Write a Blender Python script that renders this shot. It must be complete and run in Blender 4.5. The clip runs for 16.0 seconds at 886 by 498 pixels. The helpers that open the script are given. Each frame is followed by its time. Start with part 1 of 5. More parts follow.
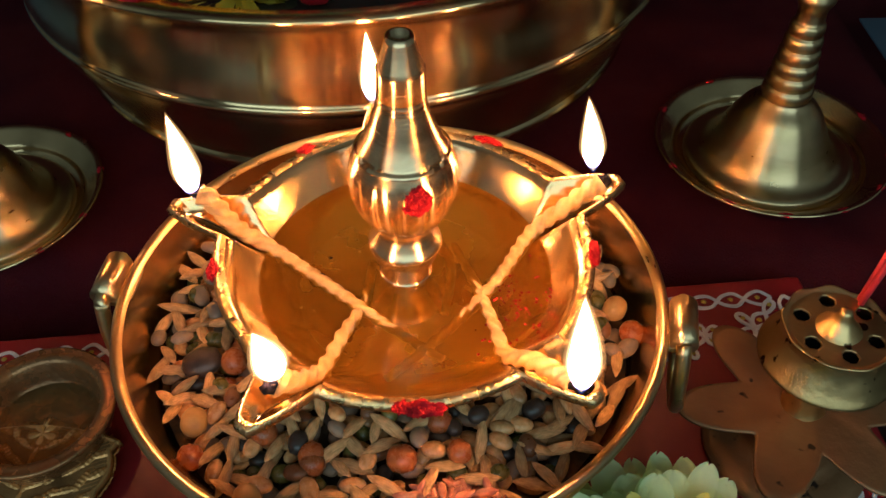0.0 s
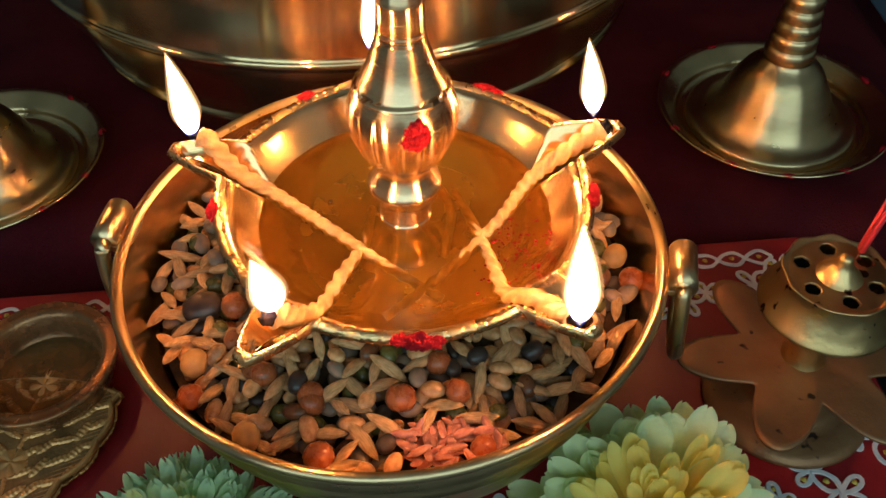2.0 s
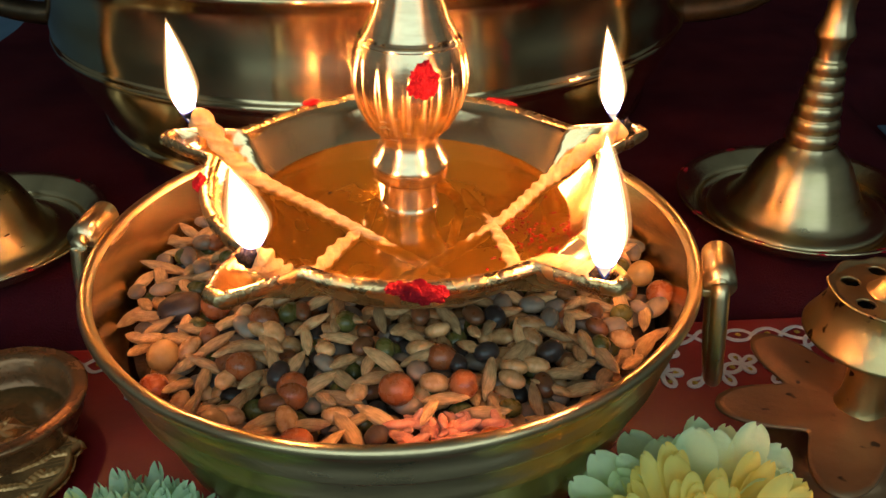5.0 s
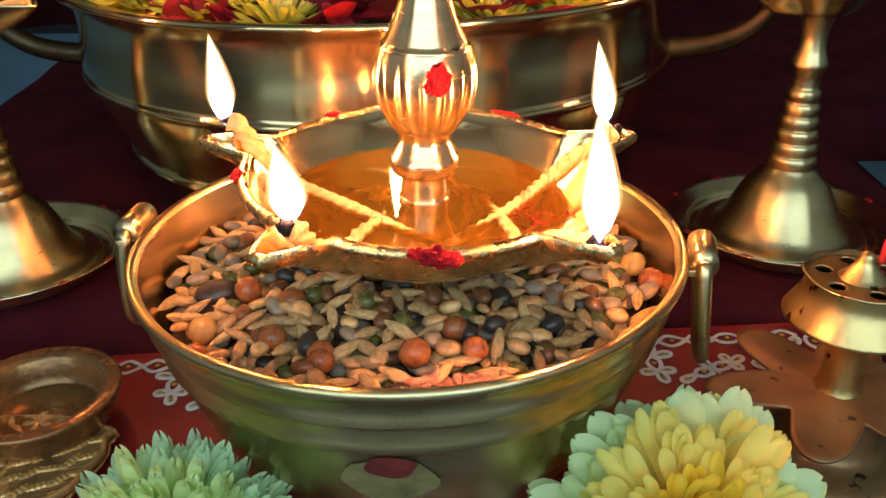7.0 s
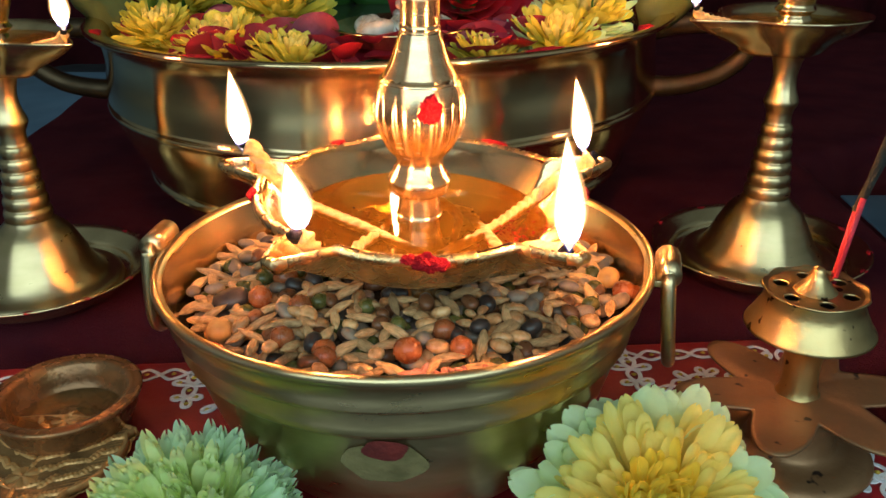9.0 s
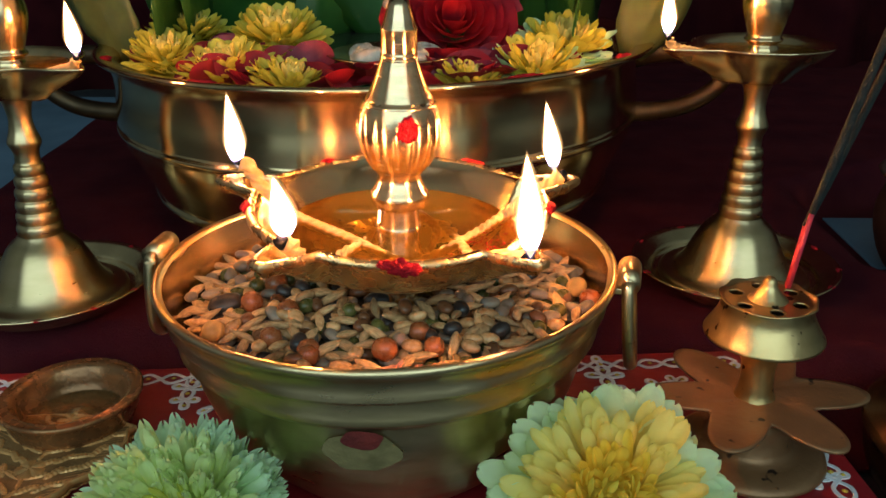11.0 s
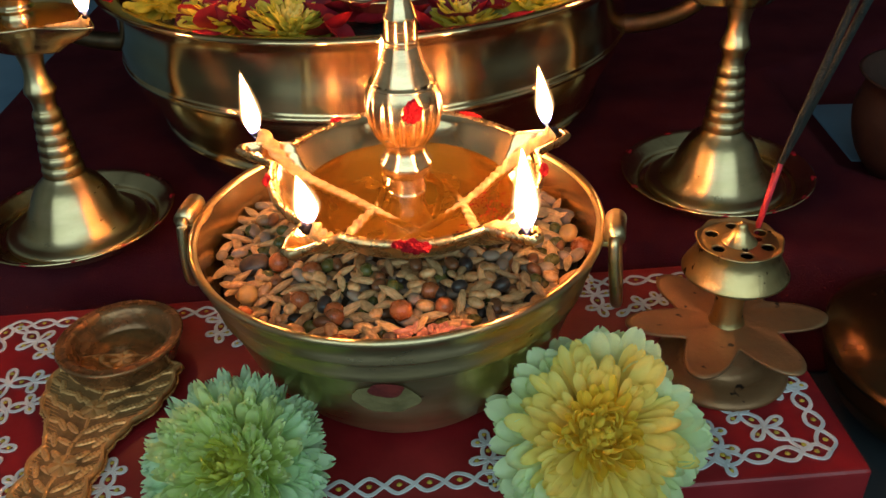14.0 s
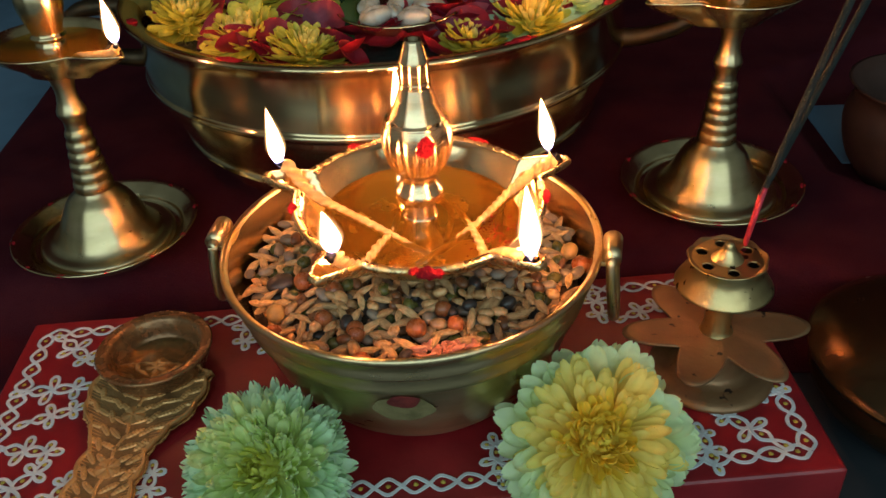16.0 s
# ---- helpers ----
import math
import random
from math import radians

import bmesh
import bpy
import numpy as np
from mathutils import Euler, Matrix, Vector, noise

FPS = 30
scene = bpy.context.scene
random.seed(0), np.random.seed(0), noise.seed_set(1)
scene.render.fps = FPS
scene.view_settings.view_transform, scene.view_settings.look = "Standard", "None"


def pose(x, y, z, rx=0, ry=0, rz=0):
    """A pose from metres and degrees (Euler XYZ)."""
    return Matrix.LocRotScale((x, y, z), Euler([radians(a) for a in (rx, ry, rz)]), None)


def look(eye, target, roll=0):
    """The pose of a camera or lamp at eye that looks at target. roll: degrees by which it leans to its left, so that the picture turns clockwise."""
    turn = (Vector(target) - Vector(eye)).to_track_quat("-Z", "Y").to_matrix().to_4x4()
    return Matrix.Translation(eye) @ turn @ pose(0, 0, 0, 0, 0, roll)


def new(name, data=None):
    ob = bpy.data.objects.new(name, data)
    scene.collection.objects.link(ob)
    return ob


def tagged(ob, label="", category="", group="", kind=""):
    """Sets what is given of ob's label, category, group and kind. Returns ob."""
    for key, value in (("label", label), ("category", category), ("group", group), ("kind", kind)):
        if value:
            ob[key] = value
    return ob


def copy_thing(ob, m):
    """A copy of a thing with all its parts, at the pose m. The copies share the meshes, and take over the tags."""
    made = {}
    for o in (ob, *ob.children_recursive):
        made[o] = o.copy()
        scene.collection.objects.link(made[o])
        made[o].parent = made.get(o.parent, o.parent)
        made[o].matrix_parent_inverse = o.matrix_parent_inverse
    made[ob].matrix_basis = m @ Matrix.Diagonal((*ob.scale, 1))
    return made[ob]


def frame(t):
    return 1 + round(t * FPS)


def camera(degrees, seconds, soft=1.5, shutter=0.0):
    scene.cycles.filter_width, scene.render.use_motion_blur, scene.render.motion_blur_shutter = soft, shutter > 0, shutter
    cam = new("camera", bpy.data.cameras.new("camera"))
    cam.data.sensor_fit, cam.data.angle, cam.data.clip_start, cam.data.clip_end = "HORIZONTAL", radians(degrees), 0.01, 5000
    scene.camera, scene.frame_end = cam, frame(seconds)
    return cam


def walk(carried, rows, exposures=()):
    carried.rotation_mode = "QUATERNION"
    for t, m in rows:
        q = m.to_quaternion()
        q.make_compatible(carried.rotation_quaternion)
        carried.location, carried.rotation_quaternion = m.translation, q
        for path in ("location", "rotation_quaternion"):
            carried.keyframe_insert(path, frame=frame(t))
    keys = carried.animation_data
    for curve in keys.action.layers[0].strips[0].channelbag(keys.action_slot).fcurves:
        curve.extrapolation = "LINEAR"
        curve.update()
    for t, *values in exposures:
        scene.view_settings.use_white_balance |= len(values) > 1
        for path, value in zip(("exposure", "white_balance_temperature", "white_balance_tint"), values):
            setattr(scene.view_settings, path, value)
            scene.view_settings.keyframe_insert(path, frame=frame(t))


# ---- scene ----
cam = camera(54.9, 16.0)
METRES, TILT, LEAN, TURN = 0.21, -44.9, 1.1, 0.0
START = (0.01457, -0.13105, 0.2012)
EXPOSURES = [(0.0, 0.56), (2.0, 0.69), (3.0, 0.09), (3.5, 0.14), (4.0, 0.49), (4.2, 0.58), (6.5, 1.28), (7.0, 1.48), (8.5, 1.58), (9.0, 1.4), (11.5, 0.84), (12.0, 0.64), (12.5, 0.67), (13.5, 0.88), (14.5, 1.03), (16.0, 0.95)]
WINDOW_WATTS, FLAME_POWER = 8.6, 400.0
ROWS = [
    (0.0, 0.0, 0.0, 0.0, 0.0, 0.0, -0.0),
    (0.5, 0.0028, -0.0131, -0.0063, 0.09, -0.39, 0.19),
    (1.0, 0.0061, 0.0056, -0.0141, 0.12, -0.68, 0.27),
    (1.5, 0.009, 0.0155, -0.0268, 0.2, -0.49, 0.13),
    (2.0, 0.0046, -0.0003, -0.0501, 0.27, -0.53, -0.11),
    (2.5, 0.0069, 0.0236, -0.0933, -0.37, 1.87, -1.03),
    (3.0, 0.0187, 0.0554, -0.1486, 0.13, 8.86, -1.34),
    (3.5, 0.0196, 0.0703, -0.163, 0.33, 9.86, -1.61),
    (4.0, 0.0162, 0.102, -0.1926, 0.57, 11.14, -1.68),
    (6.5, 0.0119, 0.0501, -0.3367, 1.61, 17.31, -1.42),
    (7.0, 0.0037, 0.0453, -0.3511, 1.04, 18.2, -1.25),
    (7.5, -0.0026, 0.0395, -0.3712, 1.07, 18.57, -1.38),
    (8.0, -0.0006, 0.0384, -0.3844, 1.48, 18.6, -1.53),
    (8.5, 0.014, 0.0026, -0.3921, 1.3, 19.66, -1.51),
    (9.0, 0.0242, -0.04, -0.412, 1.39, 20.85, -1.77),
    (11.5, 0.0696, -0.1149, -0.4533, 2.04, 22.62, -2.23),
    (12.0, 0.0702, -0.1255, -0.4417, 2.39, 21.61, -1.88),
    (12.5, 0.0705, -0.1128, -0.4358, 2.4, 19.58, -1.68),
    (13.0, 0.0767, -0.1453, -0.4167, 1.99, 16.22, -0.84),
    (13.5, 0.0617, -0.2216, -0.3872, 2.0, 12.87, -0.37),
    (14.0, 0.0544, -0.2659, -0.3525, 2.12, 12.17, -0.05),
    (14.5, 0.0511, -0.2979, -0.3393, 2.76, 12.22, 0.06),
    (15.0, 0.0489, -0.3093, -0.3322, 2.64, 11.25, 0.16),
    (15.5, 0.0534, -0.3307, -0.3247, 1.84, 10.25, 0.22),
    (16.0, 0.049, -0.3791, -0.3096, 2.49, 10.57, 0.31),
]
walk_rows = [(t, pose(*START, TILT, LEAN, TURN) @ pose(METRES * x, METRES * y, METRES * z, 90 + pitch, roll, yaw)) for t, x, y, z, yaw, pitch, roll in ROWS]
walk(cam, walk_rows, EXPOSURES)

# ---- world and room light ----
world = bpy.data.worlds.new("world")
scene.world = world
world.use_nodes = True
world.node_tree.nodes["Background"].inputs[0].default_value = (0.30, 0.42, 0.45, 1)
world.node_tree.nodes["Background"].inputs[1].default_value = 0.25


def area_lamp(name, place, target, sx, sy, watts, colour):
    data = bpy.data.lights.new(name, "AREA")
    data.shape, data.size, data.size_y, data.energy, data.color = "RECTANGLE", sx, sy, watts, colour
    ob = new(name, data)
    ob.matrix_world = look(place, target)
    return ob


# daylight that enters by the window behind the camera
area_lamp("window_daylight", (0.05, -1.25, 0.88), (0.05, 0, 0.75), 2.4, 1.1, WINDOW_WATTS, (0.60, 0.86, 0.92))


# ---- materials ----
def mat(name, colour, rough=0.5, metal=0.0, var=0.15, scale=60.0, bump=0.0, bump_scale=400.0, colour2=None, spec=0.5, sheen=0.0, sub=0.0, rand=0.0, rough_var=0.15, stretch=(1, 1, 1), fleck=None, coat=0.0, aniso=0.0):
    m = bpy.data.materials.new(name)
    m.use_nodes = True
    nt = m.node_tree
    b = nt.nodes["Principled BSDF"]
    b.inputs["Metallic"].default_value = metal
    b.inputs["Specular IOR Level"].default_value = spec
    b.inputs["Coat Weight"].default_value = coat
    b.inputs["Coat Roughness"].default_value = 0.09
    if aniso:
        # turned on a lathe: fine grooves run round the axis
        tan = nt.nodes.new("ShaderNodeTangent")
        tan.direction_type, tan.axis = "RADIAL", "Z"
        nt.links.new(tan.outputs[0], b.inputs["Tangent"])
        b.inputs["Anisotropic"].default_value, b.inputs["Anisotropic Rotation"].default_value = aniso, 0.25
    if sheen:
        b.inputs["Sheen Weight"].default_value = sheen
    if sub:
        b.inputs["Subsurface Weight"].default_value = sub
        b.inputs["Subsurface Radius"].default_value = (0.004, 0.003, 0.0015)
        b.inputs["Subsurface Scale"].default_value = 0.5
    tc = nt.nodes.new("ShaderNodeTexCoord")
    mp = nt.nodes.new("ShaderNodeMapping")
    mp.inputs["Scale"].default_value = stretch
    nt.links.new(tc.outputs["Object"], mp.inputs[0])

    def noise_node(sc, det=4.0):
        n = nt.nodes.new("ShaderNodeTexNoise")
        n.inputs["Scale"].default_value, n.inputs["Detail"].default_value = sc, det
        nt.links.new(mp.outputs[0], n.inputs["Vector"])
        return n

    big = noise_node(scale)
    ramp = nt.nodes.new("ShaderNodeValToRGB")
    c2 = colour2 or tuple(c * (1 - 2 * var) for c in colour)
    ramp.color_ramp.elements[0].color, ramp.color_ramp.elements[1].color = (*c2, 1), (*colour, 1)
    ramp.color_ramp.elements[0].position, ramp.color_ramp.elements[1].position = 0.34, 0.62
    nt.links.new(big.outputs[0], ramp.inputs[0])
    out = ramp.outputs[0]
    if fleck:
        fc, fscale, fpos = fleck
        fn = noise_node(fscale, 2.0)
        fr = nt.nodes.new("ShaderNodeValToRGB")
        fr.color_ramp.elements[0].position, fr.color_ramp.elements[1].position = fpos, fpos + 0.05
        nt.links.new(fn.outputs[0], fr.inputs[0])
        mx = nt.nodes.new("ShaderNodeMix")
        mx.data_type = "RGBA"
        nt.links.new(fr.outputs[0], mx.inputs["Factor"])
        nt.links.new(out, mx.inputs["A"])
        mx.inputs["B"].default_value = (*fc, 1)
        out = mx.outputs["Result"]
    if rand:
        oi = nt.nodes.new("ShaderNodeObjectInfo")
        mr = nt.nodes.new("ShaderNodeMapRange")
        mr.inputs["To Min"].default_value, mr.inputs["To Max"].default_value = 1 - rand, 1 + rand
        nt.links.new(oi.outputs["Random"], mr.inputs["Value"])
        hs = nt.nodes.new("ShaderNodeHueSaturation")
        nt.links.new(mr.outputs[0], hs.inputs["Value"])
        nt.links.new(out, hs.inputs["Color"])
        out = hs.outputs[0]
    nt.links.new(out, b.inputs["Base Color"])
    rr = nt.nodes.new("ShaderNodeMapRange")
    rr.inputs["To Min"].default_value, rr.inputs["To Max"].default_value = max(0.02, rough - rough_var), min(1, rough + rough_var)
    rn = noise_node(scale * 2.7)
    nt.links.new(rn.outputs[0], rr.inputs["Value"])
    nt.links.new(rr.outputs[0], b.inputs["Roughness"])
    if bump:
        bn = noise_node(bump_scale)
        bp = nt.nodes.new("ShaderNodeBump")
        bp.inputs["Strength"].default_value, bp.inputs["Distance"].default_value = bump, 0.0006
        nt.links.new(bn.outputs[0], bp.inputs["Height"])
        nt.links.new(bp.outputs[0], b.inputs["Normal"])
    return m


BRASS = mat("polished_brass", (0.78, 0.58, 0.32), 0.24, 1, 0.10, 45, 0.08, 500, (0.62, 0.45, 0.23), rough_var=0.08, aniso=0.7)
BRASS_BOWL = mat("brushed_brass", (0.70, 0.53, 0.30), 0.31, 1, 0.12, 40, 0.10, 260, (0.54, 0.41, 0.21), rough_var=0.10, stretch=(1, 1, 3), aniso=0.6)
BRASS_LAMP = mat("bright_brass", (0.84, 0.66, 0.40), 0.25, 1, 0.08, 70, 0.06, 500, (0.70, 0.53, 0.30), rough_var=0.06, stretch=(1, 1, 6), aniso=0.65)
BRASS_CAST = mat("cast_brass", (0.88, 0.66, 0.36), 0.17, 1, 0.06, 30, 0.12, 420, (0.78, 0.54, 0.25), rough_var=0.03)
BRASS_ROUGH = mat("rough_cast_brass", (0.86, 0.63, 0.32), 0.27, 1, 0.1, 90, 0.6, 1100, (0.62, 0.42, 0.18))
BRASS_INNER = mat("smooth_brass", (0.68, 0.49, 0.25), 0.21, 1, 0.12, 40, 0.06, 260, (0.54, 0.38, 0.18), rough_var=0.05, stretch=(1, 1, 3), aniso=0.5)
BRASS_TURNED = mat("turned_brass", (0.95, 0.76, 0.42), 0.27, 1, 0.06, 30, 0.04, 160, (0.80, 0.60, 0.32), rough_var=0.05, aniso=0.6)
BRASS_OLD = mat("old_brass", (0.62, 0.45, 0.21), 0.36, 1, 0.2, 70, 0.25, 350, (0.48, 0.33, 0.14), fleck=((0.05, 0.025, 0.012), 260, 0.66))
COPPER_OLD = mat("brown_brass_sheet", (0.25, 0.125, 0.055), 0.42, 0.5, 0.2, 80, 0.3, 500, (0.31, 0.16, 0.07), fleck=((0.03, 0.015, 0.01), 200, 0.68))
BRONZE = mat("cast_bronze", (0.82, 0.43, 0.155), 0.34, 0.5, 0.25, 120, 0.3, 900, (0.56, 0.31, 0.115))
BRONZE_BOWL = mat("oxidised_bronze", (0.36, 0.165, 0.065), 0.27, 0.6, 0.25, 90, 0.3, 500, (0.20, 0.095, 0.04))
HANDLE_METAL = mat("tarnished_cast_brass", (0.10, 0.065, 0.036), 0.46, 0.9, 0.25, 60, 0.3, 300)
BRONZE_DARK = mat("bronze_recess", (0.40, 0.22, 0.085), 0.5, 0.5, 0.25, 120, 0.5, 900)
URLI = mat("urli_brass", (0.80, 0.58, 0.31), 0.18, 1, 0.2, 26, 0.010, 160, (0.62, 0.43, 0.21), rough_var=0.04, aniso=0.97, stretch=(1, 1, 2.5))
RED_PAINT = mat("red_enamel_paint", (0.30, 0.016, 0.020), 0.36, 0, 0.2, 40, 0.25, 260, (0.21, 0.010, 0.014))
WHITE_PAINT = mat("white_pattern_paint", (0.72, 0.72, 0.74), 0.6, 0, 0.12, 120, 0.4, 500)
YELLOW_PAINT = mat("yellow_dot_paint", (0.62, 0.42, 0.05), 0.5, 0, 0.2, 200, 0.3, 500)
CLOTH = mat("maroon_cloth", (0.074, 0.0095, 0.013), 0.85, 0, 0.2, 30, 0.8, 1600, (0.046, 0.005, 0.010), spec=0.08)
BLUE = mat("pale_blue_sheet", (0.13, 0.22, 0.31), 0.6, 0, 0.15, 14, 0.2, 120)
FLOOR = mat("dark_grey_floor", (0.030, 0.036, 0.042), 0.5, 0, 0.15, 12, 0.1, 60)
WALL = mat("plain_wall_paint", (0.58, 0.57, 0.54), 0.9, 0, 0.1, 3, 0.1, 40)
KUMKUM = mat("red_vermilion_powder", (0.42, 0.012, 0.022), 0.95, 0, 0.3, 500, 1.0, 1800, (0.25, 0.006, 0.012), spec=0.15)
TURMERIC = mat("dried_sandal_paste", (0.30, 0.235, 0.10), 0.7, 0.2, 0.2, 150, 0.5, 700, (0.19, 0.15, 0.06))
COTTON = mat("oiled_cotton", (0.66, 0.45, 0.21), 0.36, 0, 0.15, 300, 0.5, 1500, (0.52, 0.32, 0.12), sub=0.15)
CHAR = mat("charred_cotton", (0.02, 0.016, 0.014), 0.9, 0, 0.3, 600, 1.0, 1500, spec=0.2)
LEAF = mat("betel_leaf_green", (0.032, 0.125, 0.016), 0.45, 0, 0.3, 25, 0.3, 160, (0.016, 0.07, 0.009), sub=0.0)
LEAF_PALE = mat("pale_leaf_green", (0.12, 0.14, 0.035), 0.5, 0, 0.25, 40, 0.3, 200)
ROSE = mat("red_rose_petal", (0.36, 0.006, 0.016), 0.55, 0, 0.25, 90, 0.3, 300, (0.20, 0.003, 0.012), sub=0.15)
PINK_PETAL = mat("crimson_petal", (0.24, 0.007, 0.030), 0.55, 0, 0.25, 120, 0.3, 400, (0.13, 0.003, 0.018), sub=0.15)
STICK_RED = mat("red_stick_paint", (0.55, 0.03, 0.06), 0.6, 0, 0.15, 200)
INCENSE = mat("charcoal_incense_paste", (0.012, 0.018, 0.016), 0.9, 0, 0.3, 500, 1.0, 1400)
SHELL = mat("cowrie_shell", (0.62, 0.55, 0.46), 0.3, 0, 0.3, 130, 0.1, 300, (0.40, 0.30, 0.20))
POT = mat("aged_copper_pot", (0.13, 0.065, 0.028), 0.22, 0.85, 0.15, 30, 0.1, 200, (0.09, 0.045, 0.02))
CLAY = mat("dark_terracotta", (0.06, 0.022, 0.013), 0.6, 0, 0.2, 30, 0.3, 300)


def petal_mat(name, outer, inner):
    """Colour runs from the petal's root (inner) to its tip (outer)."""
    m = mat(name, outer, 0.55, 0, 0.08, 200, 0.25, 700, sub=0.12, rand=0.10)
    nt = m.node_tree
    b = nt.nodes["Principled BSDF"]
    tc = nt.nodes["Texture Coordinate"]
    sep = nt.nodes.new("ShaderNodeSeparateXYZ")
    nt.links.new(tc.outputs["Generated"], sep.inputs[0])
    r = nt.nodes.new("ShaderNodeValToRGB")
    r.color_ramp.elements[0].color, r.color_ramp.elements[1].color = (*inner, 1), (*outer, 1)
    r.color_ramp.elements[0].position, r.color_ramp.elements[1].position = 0.1, 0.85
    nt.links.new(sep.outputs[1], r.inputs[0])
    old = b.inputs["Base Color"].links[0].from_socket
    mx = nt.nodes.new("ShaderNodeMix")
    mx.data_type, mx.blend_type = "RGBA", "MIX"
    mx.inputs["Factor"].default_value = 0.7
    nt.links.new(old, mx.inputs["A"])
    nt.links.new(r.outputs[0], mx.inputs["B"])
    nt.links.new(mx.outputs["Result"], b.inputs["Base Color"])
    tr = nt.nodes.new("ShaderNodeBsdfTranslucent")
    nt.links.new(mx.outputs["Result"], tr.inputs[0])
    ms = nt.nodes.new("ShaderNodeMixShader")
    ms.inputs[0].default_value = 0.34
    nt.links.new(b.outputs[0], ms.inputs[1])
    nt.links.new(tr.outputs[0], ms.inputs[2])
    nt.links.new(ms.outputs[0], nt.nodes["Material Output"].inputs[0])
    return m


Y_OUT = petal_mat("pale_yellow_petal", (0.80, 0.92, 0.54), (0.90, 0.80, 0.18))
Y_MID = petal_mat("yellow_petal", (1.0, 0.83, 0.24), (0.98, 0.72, 0.09))
Y_IN = petal_mat("deep_yellow_floret", (1.0, 0.82, 0.13), (0.98, 0.66, 0.05))
G_OUT = petal_mat("pale_green_petal", (0.74, 0.95, 0.62), (0.76, 0.92, 0.32))
G_MID = petal_mat("green_white_petal", (0.84, 0.95, 0.46), (0.84, 0.88, 0.18))
G_IN = petal_mat("lime_floret", (0.78, 0.78, 0.16), (0.58, 0.54, 0.05))
Y_SMALL = petal_mat("small_yellow_petal", (0.80, 0.70, 0.10), (0.70, 0.56, 0.04))


def flame_mat():
    m = bpy.data.materials.new("flame")
    m.use_nodes = True
    nt = m.node_tree
    nt.nodes.clear()
    out = nt.nodes.new("ShaderNodeOutputMaterial")
    em = nt.nodes.new("ShaderNodeEmission")
    tc = nt.nodes.new("ShaderNodeTexCoord")
    sep = nt.nodes.new("ShaderNodeSeparateXYZ")
    nt.links.new(tc.outputs["Generated"], sep.inputs[0])
    ramp = nt.nodes.new("ShaderNodeValToRGB")
    ramp.color_ramp.elements[0].position, ramp.color_ramp.elements[0].color = 0.08, (0.02, 0.035, 0.14, 1)
    ramp.color_ramp.elements[1].position, ramp.color_ramp.elements[1].color = 0.40, (1.0, 0.37, 0.10, 1)
    mid = ramp.color_ramp.elements.new(0.22)
    mid.color = (0.10, 0.08, 0.16, 1)
    nt.links.new(sep.outputs[2], ramp.inputs[0])
    nt.links.new(ramp.outputs[0], em.inputs[0])
    st = nt.nodes.new("ShaderNodeMapRange")
    st.inputs["From Min"].default_value, st.inputs["From Max"].default_value = 0.12, 0.48
    st.inputs["To Min"].default_value, st.inputs["To Max"].default_value = 1.5, FLAME_POWER
    nt.links.new(sep.outputs[2], st.inputs["Value"])
    nt.links.new(st.outputs[0], em.inputs[1])
    tr = nt.nodes.new("ShaderNodeBsdfTransparent")
    mx = nt.nodes.new("ShaderNodeMixShader")
    fr = nt.nodes.new("ShaderNodeMapRange")
    fr.inputs["From Min"].default_value, fr.inputs["From Max"].default_value = 0.0, 0.28
    fr.inputs["To Min"].default_value, fr.inputs["To Max"].default_value = 0.25, 1.0
    nt.links.new(sep.outputs[2], fr.inputs["Value"])
    nt.links.new(fr.outputs[0], mx.inputs[0])
    nt.links.new(tr.outputs[0], mx.inputs[1])
    nt.links.new(em.outputs[0], mx.inputs[2])
    nt.links.new(mx.outputs[0], out.inputs[0])
    return m


FLAME = flame_mat()


def mantle_mat(name, colour, power, alpha):
    """A faint outer sheath of a flame."""
    m = bpy.data.materials.new(name)
    m.use_nodes = True
    nt = m.node_tree
    nt.nodes.clear()
    out = nt.nodes.new("ShaderNodeOutputMaterial")
    em = nt.nodes.new("ShaderNodeEmission")
    em.inputs[0].default_value, em.inputs[1].default_value = (*colour, 1), power
    tr = nt.nodes.new("ShaderNodeBsdfTransparent")
    mx = nt.nodes.new("ShaderNodeMixShader")
    mx.inputs[0].default_value = alpha
    nt.links.new(tr.outputs[0], mx.inputs[1])
    nt.links.new(em.outputs[0], mx.inputs[2])
    nt.links.new(mx.outputs[0], out.inputs[0])
    return m


MANTLE = mantle_mat("flame_mantle", (1.0, 0.48, 0.18), 1.0, 0.16)
SHEATH = mantle_mat("flame_sheath", (1.0, 0.70, 0.36), 1.8, 0.45)


